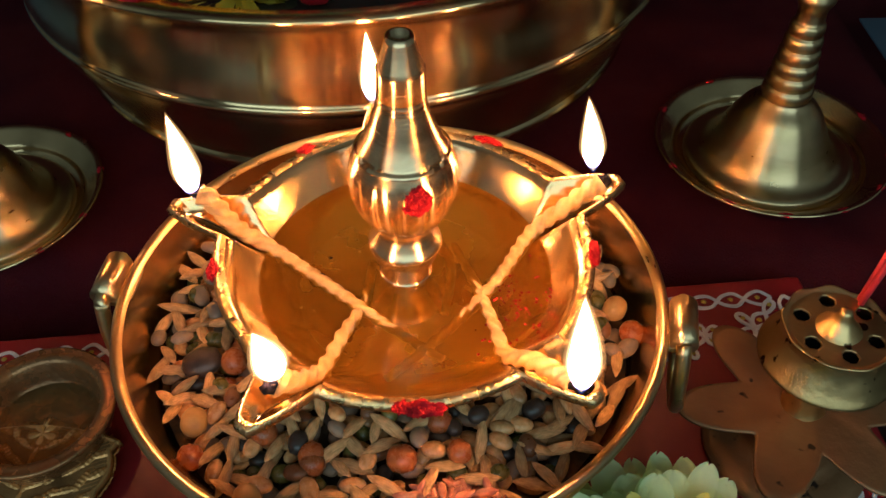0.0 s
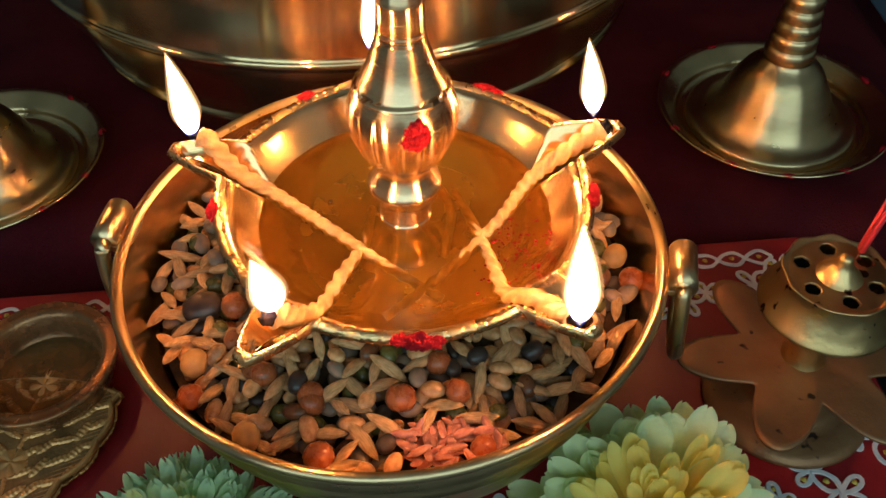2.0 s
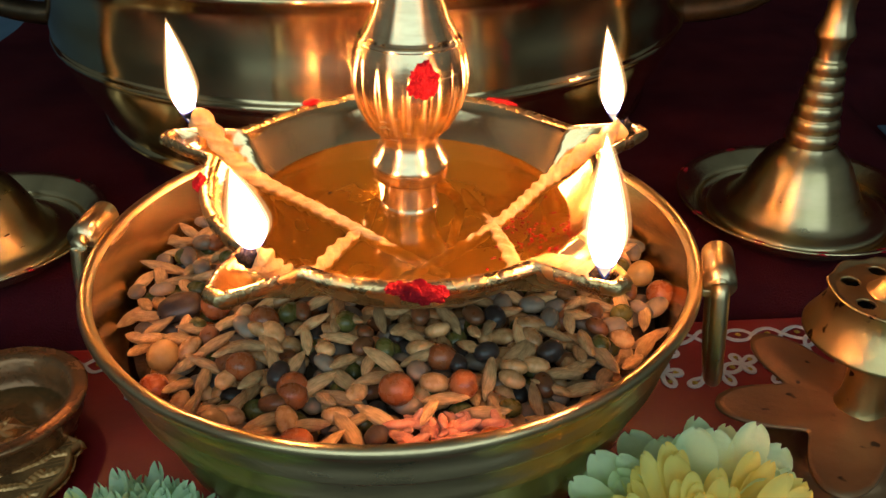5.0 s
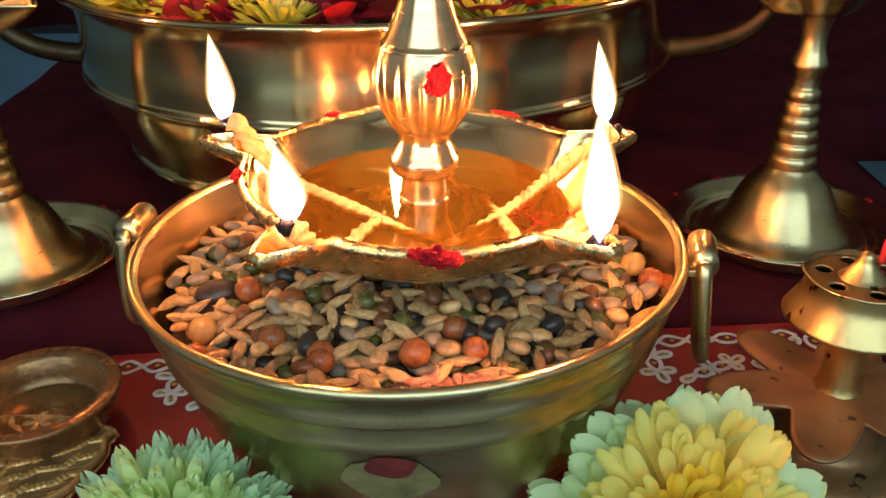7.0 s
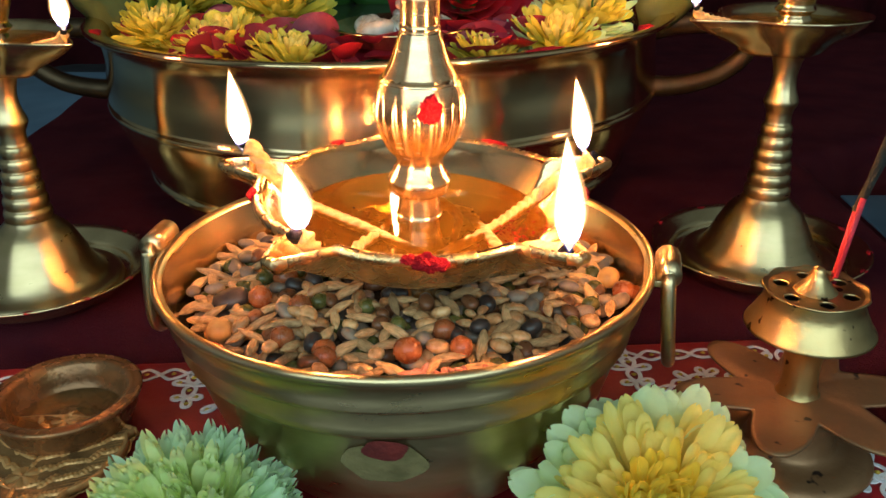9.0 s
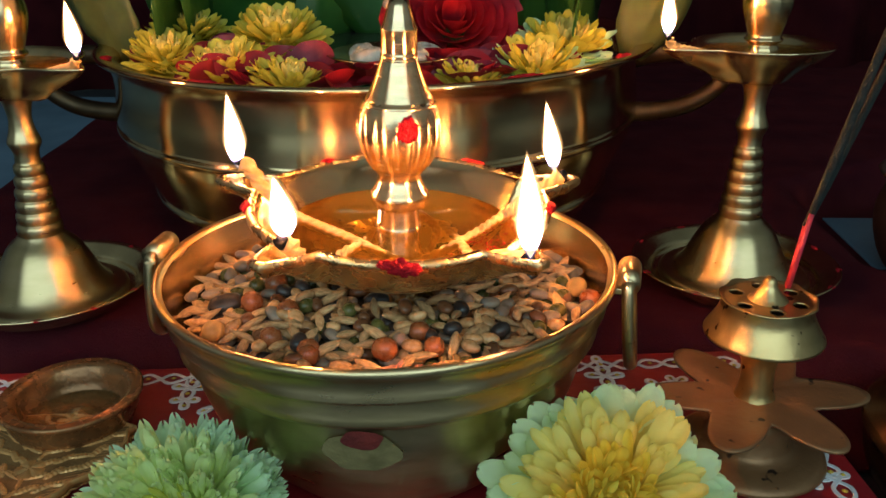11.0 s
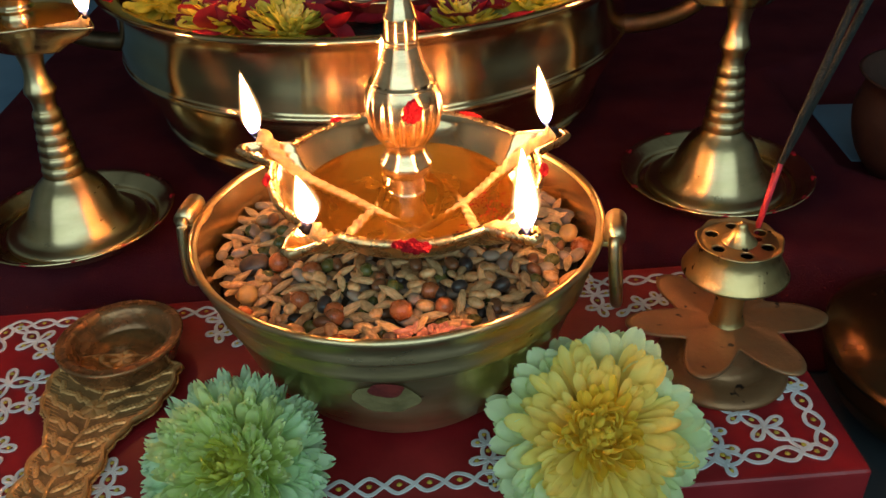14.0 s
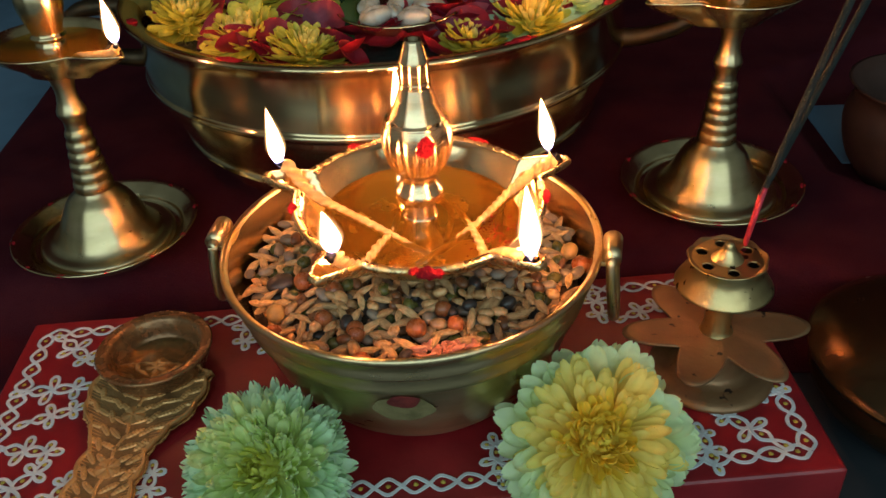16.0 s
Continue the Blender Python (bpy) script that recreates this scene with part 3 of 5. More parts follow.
def seed_mesh(name, l, w, h, power, material, seed, groove=0.0, bend=0.0):
    """A seed: an ellipsoid with pointed or blunt ends, a groove and a bend."""
    bm = bmesh.new()
    n, seg = 11, 12
    rings = []
    for i in range(n + 1):
        u = -1 + 2 * i / n
        r = max(0.0, 1 - abs(u) ** 2) ** power
        off = bend * (u * u) * w
        if i in (0, n):
            rings.append([bm.verts.new((u * l / 2, off, 0))])
            continue
        ring = []
        for k in range(seg):
            a = 2 * math.pi * k / seg
            g = 1 - groove * math.exp(-((a - math.pi / 2) / 0.4) ** 2) - groove * 0.6 * math.exp(-((a - 1.2 * math.pi) / 0.35) ** 2)
            g *= 1 + 0.06 * noise.noise(Vector((u * 2 + seed, math.cos(a), math.sin(a))))
            ring.append(bm.verts.new((u * l / 2, off + r * w / 2 * math.cos(a) * g, r * h / 2 * math.sin(a) * g)))
        rings.append(ring)
    for a, b in zip(rings, rings[1:]):
        for k in range(seg):
            q = list(dict.fromkeys((a[k % len(a)], a[(k + 1) % seg % len(a)], b[(k + 1) % seg % len(b)], b[k % len(b)])))
            if len(q) > 2:
                bm.faces.new(q)
    return mesh_of(name, bm, material)


PADDY_M = mat("paddy_husk", (0.86, 0.53, 0.25), 0.5, 0, 0.15, 500, 0.9, 1500, (0.56, 0.30, 0.12), rand=0.34, stretch=(1, 5, 5))
BEAN_M = mat("tan_bean_skin", (0.76, 0.43, 0.19), 0.28, 0, 0.12, 350, 0.15, 900, (0.48, 0.23, 0.09), rand=0.40, spec=0.5)
GREEN_M = mat("green_gram_skin", (0.15, 0.125, 0.032), 0.30, 0, 0.2, 300, 0.1, 900, (0.07, 0.07, 0.018), rand=0.3)
DARK_M = mat("black_gram_skin", (0.055, 0.040, 0.036), 0.34, 0, 0.25, 300, 0.1, 900, rand=0.4)
BROWN_M = mat("brown_pulse_skin", (0.22, 0.085, 0.035), 0.32, 0, 0.2, 300, 0.1, 900, (0.14, 0.05, 0.02), rand=0.3)
PEA_M = mat("red_brown_pea_skin", (0.40, 0.12, 0.040), 0.28, 0, 0.15, 250, 0.1, 900, (0.28, 0.075, 0.025), rand=0.15)
CHICK_M = mat("chickpea_skin", (0.58, 0.34, 0.12), 0.4, 0, 0.15, 250, 0.2, 900, (0.46, 0.24, 0.07), rand=0.15)
PINK_M = mat("vermilion_rice", (0.74, 0.36, 0.26), 0.6, 0, 0.2, 500, 0.5, 1400, (0.56, 0.18, 0.12), rand=0.25)
GREY_M = mat("grey_pulse_skin", (0.34, 0.23, 0.15), 0.42, 0, 0.2, 300, 0.2, 900, (0.20, 0.16, 0.13), rand=0.25)
KINDS = {
    "paddy_grain": [seed_mesh("paddy_grain", 0.0100, 0.0027, 0.0021, 0.85, PADDY_M, 1, 0.18, 0.10), seed_mesh("paddy_grain", 0.0088, 0.0026, 0.0020, 0.9, PADDY_M, 2, 0.16, -0.12)],
    "bean": [seed_mesh("bean", 0.0060, 0.0038, 0.0031, 0.5, BEAN_M, 3, 0.05, 0.08), seed_mesh("bean", 0.0052, 0.0034, 0.0028, 0.55, BEAN_M, 4, 0.05)],
    "grey_pulse": [seed_mesh("grey_pulse", 0.0056, 0.0038, 0.0028, 0.5, GREY_M, 5)],
    "green_gram": [seed_mesh("green_gram", 0.0049, 0.0038, 0.0037, 0.45, GREEN_M, 6)],
    "black_gram": [seed_mesh("black_gram", 0.0049, 0.0039, 0.0036, 0.45, DARK_M, 7)],
    "brown_pulse": [seed_mesh("brown_pulse", 0.0052, 0.0036, 0.0030, 0.5, BROWN_M, 8)],
    "red_pea": [seed_mesh("red_pea", 0.0060, 0.0056, 0.0055, 0.48, PEA_M, 9)],
    "chickpea": [seed_mesh("chickpea", 0.0066, 0.0056, 0.0054, 0.48, CHICK_M, 10)],
    "black_bean": [seed_mesh("black_bean", 0.0092, 0.0072, 0.0045, 0.42, DARK_M, 11)],
    "pink_rice": [seed_mesh("pink_rice", 0.0054, 0.0017, 0.0014, 0.6, PINK_M, 12)],
}
SEED_LABELS = {"paddy_grain": "tan paddy grain in its husk", "bean": "pale tan oval bean", "grey_pulse": "greyish flat pulse", "green_gram": "glossy olive green gram", "black_gram": "glossy black gram", "brown_pulse": "dark brown pulse", "red_pea": "shiny reddish brown pea", "chickpea": "yellow-orange chickpea", "black_bean": "large flat black bean", "pink_rice": "rice grain dyed pink"}
rng = random.Random(11)
counts = {}


def put_seed(kind, x, y, z, tilt=22, turn=None):
    if counts.get(kind, 0) >= 299:
        kind = "grey_pulse" if kind == "bean" else "bean" if kind == "paddy_grain" else kind
    counts[kind] = counts.get(kind, 0) + 1
    ob = new(kind, rng.choice(KINDS[kind]))
    s = rng.uniform(0.88, 1.12)
    ob.matrix_world = pose(x, y, z, rng.uniform(-tilt, tilt), rng.uniform(-tilt, tilt), rng.uniform(0, 360) if turn is None else turn) @ Matrix.Scale(s, 4)
    ob.parent = heap
    ob["label"] = SEED_LABELS[kind]


taken = []
for kind, x, y in (("red_pea", 0.0035, -0.0400), ("red_pea", 0.0150, -0.0385), ("red_pea", -0.0400, -0.0375), ("chickpea", -0.0405, -0.0420 + 0.012), ("black_bean", -0.0420, -0.0145), ("black_gram", 0.0190, -0.0300), ("chickpea", 0.0520, 0.0010),
                   ("red_pea", 0.0550, -0.0060), ("red_pea", -0.0345, -0.0150), ("chickpea", -0.0270, -0.0470), ("red_pea", -0.0300, -0.0060), ("red_pea", 0.0200, -0.0500), ("black_gram", 0.0400, 0.0210), ("red_pea", -0.0120, -0.0520)):
    put_seed(kind, x, y, heap_z(x, y) + 0.0022, 12)
    taken.append((x, y, 0.0038))
for layer, (step, lift) in enumerate(((0.0036, -0.0016), (0.0043, 0.0013))):
    y = -0.058
    while y < 0.058:
        x = -0.058
        while x < 0.058:
            px, py = x + rng.uniform(-0.4, 0.4) * step, y + rng.uniform(-0.4, 0.4) * step
            r = math.hypot(px, py)
            x += step
            if r > (0.0548 if layer else 0.0522) or (r < 0.018 and layer):
                continue
            if layer and any(math.hypot(px - a, py - b) < c for a, b, c in taken):
                continue
            pink = math.hypot(px - 0.0135, (py + 0.0495) * 1.3) < 0.0085
            kind = "pink_rice" if pink else rng.choices(("paddy_grain", "bean", "grey_pulse", "green_gram", "black_gram", "brown_pulse", "red_pea"), ((4, 44, 20, 14, 9, 9, 0.3) if layer == 0 else (58, 19, 5, 8, 5, 6, 1.2)))[0]
            put_seed(kind, px, py, heap_z(px, py) + lift, 24)
        y += step
for k in range(60):
    a, q = rng.uniform(0, 6.28), 0.0085 * math.sqrt(rng.random())
    put_seed("pink_rice", 0.0135 + q * math.cos(a) * 1.2, -0.0490 + q * math.sin(a) * 0.6, heap_z(0.0135, -0.049) + rng.uniform(0.0008, 0.0030), 38)

# ---- five-wick lamp ----
LAMP = (0.0036, -0.0037, 0.054)
SPOUTS = (23, 98, 168, 239, 313)
lamp = thing("five_wick_lamp", "polished brass five-spout oil lamp with lit wicks", "oil lamp", LAMP, (1.5, 1.8, 0))
RIM_Z = 0.0222


def lamp_radius(a):
    """Outline of the pan: round, with five pointed spouts."""
    best = 0.0
    for s in SPOUTS:
        d = abs((a - radians(s) + math.pi) % (2 * math.pi) - math.pi)
        best = max(best, min(1.0, max(0.0, 1 - (d - 0.030) / 0.125)) ** 0.9 + 0.07 * math.exp(-(d / 0.24) ** 2))
    return 0.0372 + 0.0122 * best


def lamp_rim(a):
    best = 0.0
    for s in SPOUTS:
        d = abs((a - radians(s) + math.pi) % (2 * math.pi) - math.pi)
        best = max(best, math.exp(-(d / 0.22) ** 2))
    return RIM_Z - 0.0008 + 0.0014 * best


def spout_offset(a):
    """Angle from the nearest spout's axis."""
    return min(abs((a - radians(q) + math.pi) % (2 * math.pi) - math.pi) for q in SPOUTS)


SPOUT_SIDE = sorted((lamp_radius(radians(SPOUTS[1]) + d) * math.cos(d), lamp_radius(radians(SPOUTS[1]) + d) * math.sin(d)) for d in (0.155 * k / 40 for k in range(41)))


def spout_half(u):
    """Half width of a spout's channel, u metres out from the stem."""
    if u <= SPOUT_SIDE[0][0]:
        return SPOUT_SIDE[0][1]
    for (u0, w0), (u1, w1) in zip(SPOUT_SIDE, SPOUT_SIDE[1:]):
        if u <= u1:
            return max(0.0004, w0 + (w1 - w0) * (u - u0) / max(1e-9, u1 - u0))
    return 0.0004


def pan_z(a, r):
    """Inside of the pan: a round dish with a steep wall, cut by five rising channels."""
    rim, d = lamp_rim(a), spout_offset(a)
    dish_z = 0.0055 + (RIM_Z - 0.0055) * (r / 0.0372) ** 3.8
    if d < 0.6:
        u, v = r * math.cos(d), r * math.sin(d)
        k = max(0.0, min(1.0, (u - 0.029) / 0.019))
        floor_z = 0.0122 + (rim - 0.0024 - 0.0122) * k * k * (3 - 2 * k)
        if u > 0.024:
            dish_z = min(dish_z, floor_z + (rim - floor_z) * min(1.6, abs(v) / spout_half(u)) ** 1.7)
    return min(dish_z, rim)


bm = bmesh.new()
seg = 600
angs = [2 * math.pi * i / seg for i in range(seg)]
rings = []
for s in (0.02, *[0.04 + 0.016 * k for k in range(36)], 0.63, 0.66, 0.69, 0.72, 0.75, 0.78, 0.81, 0.84, 0.87, 0.90, 0.925, 0.95, 0.975, 1.0):
    rings.append([bm.verts.new(((lamp_radius(a) * s) * math.cos(a), lamp_radius(a) * s * math.sin(a), pan_z(a, lamp_radius(a) * s) + (0.00009 * math.sin(s * 196) if s < 0.6 else 0))) for a in angs])
shell = bmesh.new()
under = [[shell.verts.new(v.co) for v in rings[-1]]]
for dr, dz in ((0.0003, 0.0005), (0.0010, 0.0008), (0.0018, 0.0006), (0.0024, -0.0002), (0.0023, -0.0012), (0.0014, -0.0018)):
    under.append([shell.verts.new(((lamp_radius(a) + dr) * math.cos(a), (lamp_radius(a) + dr) * math.sin(a), lamp_rim(a) + dz + 0.00022 * noise.noise(Vector((math.cos(a) * 34, math.sin(a) * 34, dr * 900))))) for a in angs])
for s in (1.0, 0.975, 0.95, 0.92, 0.88, 0.84, 0.80, 0.76, 0.70, 0.64, 0.5, 0.35, 0.2, 0.02):
    under.append([shell.verts.new(((lamp_radius(a) * s) * math.cos(a), lamp_radius(a) * s * math.sin(a), pan_z(a, lamp_radius(a) * s) - 0.0019)) for a in angs])
floor_disc = bmesh.new()
turned = [[floor_disc.verts.new(v.co) for v in ring] for ring in rings[:38]]
floor_disc.faces.new(turned[0])
for ring in rings[:37]:
    for v in ring:
        bm.verts.remove(v)
rings = rings[37:]
for mesh, rows in ((floor_disc, turned), (bm, rings)):
    for a, b in zip(rows, rows[1:]):
        for i in range(seg):
            mesh.faces.new((a[i], a[(i + 1) % seg], b[(i + 1) % seg], b[i]))
for a, b in zip(under, under[1:]):
    for i in range(seg):
        shell.faces.new((a[i], a[(i + 1) % seg], b[(i + 1) % seg], b[i]))
shell.faces.new(under[-1])
part("pan_floor", floor_disc, BRASS_TURNED, lamp, "turned brass floor of the pan")
part("pan", bm, BRASS_CAST, lamp, "smooth inside of the pan with five spouts")
part("pan_shell", shell, BRASS_ROUGH, lamp, "grainy cast outside and rim of the pan")
part("foot", lathe([(0.0, -0.006), (0.010, -0.006), (0.0105, -0.004), (0.0085, 0.0), (0.0090, 0.0045)], 40), BRASS_CAST, lamp)
OIL_Z = 0.0142
bm = bmesh.new()
mid = bm.verts.new((0, 0, OIL_Z))
ring = []
for a in angs:
    lo, hi = 0.01, lamp_radius(a)
    for k in range(22):
        half = (lo + hi) / 2
        lo, hi = (half, hi) if pan_z(a, half) < OIL_Z else (lo, half)
    ring.append(bm.verts.new((lo * 1.004 * math.cos(a), lo * 1.004 * math.sin(a), OIL_Z)))
for i in range(seg):
    bm.faces.new((mid, ring[i], ring[(i + 1) % seg]))
oil = part("oil", bm, OIL, None)
oil.matrix_world = lamp.matrix_world
tagged(oil, "clear amber lamp oil filling the brass pan", "oil")
stem = smooth_profile([(0.0095, 0.0), (0.0088, 0.004), (0.0062, 0.0085), (0.0052, 0.012), (0.0056, 0.0150), (0.0052, 0.0160), (0.0050, 0.0205), (0.0068, 0.0212), (0.0075, 0.0230), (0.0076, 0.0245), (0.0066, 0.0262), (0.0056, 0.0285), (0.0058, 0.0305)], 60)
part("stem", lathe(stem, 64), BRASS_LAMP, lamp)
# ribbed bulb
bm = bmesh.new()
prof = smooth_profile([(0.0058, 0.0300), (0.0080, 0.0325), (0.0100, 0.0365), (0.0108, 0.0410), (0.0104, 0.0450), (0.0092, 0.0482)], 30)
rings = []
for r, z in prof:
    k = (z - 0.030) / 0.018
    rings.append([bm.verts.new(((r - 0.0008 * math.sin(math.pi * min(1, k * 1.05)) * (1 - abs(math.cos(7 * a)) ** 0.35)) * math.cos(a), (r - 0.0008 * math.sin(math.pi * min(1, k * 1.05)) * (1 - abs(math.cos(7 * a)) ** 0.35)) * math.sin(a), z)) for a in (2 * math.pi * i / 140 for i in range(140))])
for a, b in zip(rings, rings[1:]):
    for i in range(140):
        bm.faces.new((a[i], a[(i + 1) % 140], b[(i + 1) % 140], b[i]))
part("ribbed_bulb", bm, BRASS_LAMP, lamp)
neck = [(0.0092, 0.0480), (0.0094, 0.0485), (0.0086, 0.0489)] + smooth_profile([(0.0086, 0.0489), (0.0066, 0.0530), (0.0052, 0.0572), (0.0046, 0.0590)], 16) + [(0.0047, 0.0592), (0.0043, 0.0595), (0.0046, 0.0598), (0.0046, 0.0603), (0.0043, 0.0606), (0.0045, 0.0610), (0.0043, 0.0655), (0.0044, 0.0660), (0.0044, 0.0664), (0.0040, 0.0672), (0.0027, 0.0716), (0.0024, 0.0727), (0.0018, 0.0727), (0.0016, 0.0718), (0.0, 0.0716)]
part("finial", lathe(neck, 64), BRASS_LAMP, lamp, "turned brass finial with a cut tip")


# ---- wicks and flames ----
def in_lamp(x, y, z):
    return lamp.matrix_world @ Vector((x, y, z))


def spout_point(k, r, z):
    a = radians(SPOUTS[k])
    return (r * math.cos(a), r * math.sin(a), z)


WICK_ENDS = (((0.019, -0.003, 0.0138), (0.008, -0.016, 0.0128), (-0.003, -0.027, 0.0126)), ((0.004, 0.014, 0.0130), (0.0095, 0.004, 0.0126), (0.0085, -0.010, 0.012)),
             ((-0.014, -0.006, 0.0138), (-0.004, -0.014, 0.0134), (0.008, -0.022, 0.0122)), ((-0.012, -0.017, 0.0142), (-0.0085, -0.008, 0.0132), (-0.0075, 0.004, 0.0120)), ((0.0185, -0.0150, 0.0140), (0.0150, -0.0030, 0.0132), (0.0105, 0.010, 0.0120)))
TIPS = ((0.0485, 0.0250), (0.0475, 0.0255), (0.0465, 0.0285), (0.0455, 0.0262), (0.0485, 0.0230))
for k in range(5):
    tip_r, tip_z = TIPS[k]
    line = [spout_point(k, tip_r, tip_z), spout_point(k, tip_r - 0.004, tip_z - 0.0022), spout_point(k, 0.0375, 0.0190), spout_point(k, 0.030, 0.0140), *WICK_ENDS[k]]
    pts = spline(line, 150)
    wick = thing("lamp_wick", "twisted cream cotton wick soaked in oil, tip burning", "wick", group="wicks of the five-wick lamp")
    wick.matrix_world = lamp.matrix_world
    part("cotton_rope", sweep(pts[12:], lambda u: 0.0021 - 0.0013 * u, 18, 3, 620, 0.22), COTTON, wick)
    part("charred_tip", sweep(pts[:14], lambda u: 0.0008 + 0.0009 * u, 12, 3, 900, 0.25), CHAR, wick, "blackened burnt tip")


def flame_mesh(base, top, radius, waist=0.34):
    base, top = Vector(base), Vector(top)
    bm = bmesh.new()
    h = (top - base).length
    prof = []
    for i in range(23):
        u = i / 22
        r = radius * (math.sin(math.pi * min(1, u / (2 * waist))) if u < waist else (max(0.0, 1 - ((u - waist) / (1 - waist)) ** 1.35)) ** 0.95)
        prof.append((max(r, 0.0), u * h))
    prof[0] = (0.0, 0.0)
    prof[-1] = (0.0, h)
    lathe(prof, 20, bm)
    q = Vector((0, 0, 1)).rotation_difference(top - base).to_matrix().to_4x4()
    for v in bm.verts:
        u = v.co.z / h
        v.co.x += 0.10 * radius * math.sin(u * 3.0)
    return bm, Matrix.Translation(base) @ q


def flame(base, top, radius, label="bright white-yellow oil lamp flame with a blue foot"):
    bm, m = flame_mesh(base, top, radius * 0.80)
    ob = thing("lamp_flame", label, "flame", group="lamp flames")
    ob.matrix_world = m
    part("flame_core", bm, FLAME, ob)
    h = (Vector(top) - Vector(base)).length
    d = (Vector(top) - Vector(base)).normalized()
    for nm, mt, w, up in (("flame_sheath", SHEATH, 0.93, 0.03), ("flame_mantle", MANTLE, 1.08, 0.06)):
        bm, m2 = flame_mesh(Vector(base) + d * h * up, Vector(top) + d * h * up, radius * w)
        part(nm, bm, mt, ob, "faint orange outer sheath").matrix_basis = pose(0, 0, h * up)
    return ob


flame((0.0462, 0.0178, 0.0765), (0.0432, 0.0176, 0.0965), 0.0028)
flame((-0.0052, 0.0430, 0.0780), (-0.0052, 0.0425, 0.0985), 0.0028)
flame((-0.0405, 0.0050, 0.0815), (-0.0424, 0.0075, 0.1012), 0.0030)
flame((-0.0175, -0.0398, 0.0785), (-0.0186, -0.0425, 0.0940), 0.0034)
flame((0.0368, -0.0415, 0.0748), (0.0355, -0.0395, 0.0980), 0.0034)

# kumkum on the lamp
solo("kumkum_mark", smear(0.0023, 0.0030, 0.0011, 3, 5), KUMKUM, "thick dab of red vermilion powder on the bulb", "mark", m=lamp.matrix_world @ pose(0.0030, -0.0099, 0.0438, 84, 0, 16))
for ang, w, h, up in ((-84.5, 0.0030, 0.0019, -0.0004), (-80.5, 0.0022, 0.0014, -0.0009), (-89.5, 0.0016, 0.0010, 0.0002), (190, 0.0028, 0.0011, 0.0), (-2, 0.0034, 0.0009, 0.0005), (128, 0.0022, 0.0007, 0.0005), (62, 0.0034, 0.0007, 0.0005)):
    a = radians(ang)
    r = lamp_radius(a) + 0.0021
    solo("kumkum_mark", smear(w, 0.0013, h, ang, 5), KUMKUM, "red vermilion powder smudge on the lamp rim", "mark", m=lamp.matrix_world @ pose(r * math.cos(a), r * math.sin(a), lamp_rim(a) + up, 0, 0, ang + 90))


bm = bmesh.new()
for k in range(110):
    a, r = radians(rng.gauss(-22, 13)), rng.uniform(0.020, 0.0315)
    blob(bm, (r * math.cos(a), r * math.sin(a), OIL_Z + 0.0001), (0.00022 * rng.uniform(0.6, 1.8),) * 2 + (0.00012,), k, 0.4, 1, 2)
o = solo("kumkum_specks", bm, KUMKUM, "red vermilion specks floating on the oil", "powder", kind="stuff", m=lamp.matrix_world)
for x, y, s in ((-0.0180, -0.0015, 0.0006), (-0.0125, -0.0060, 0.0005), (-0.0165, 0.0035, 0.0004)):
    bm = bmesh.new()
    blob(bm, (x, y, OIL_Z + 0.0002), (s, s * 0.8, s * 0.5), 4, 0.5, 2, 2)
    solo("burnt_crumb", bm, CHAR, "tiny black burnt crumb floating on oil", "crumb", group="crumbs in the oil", m=lamp.matrix_world)


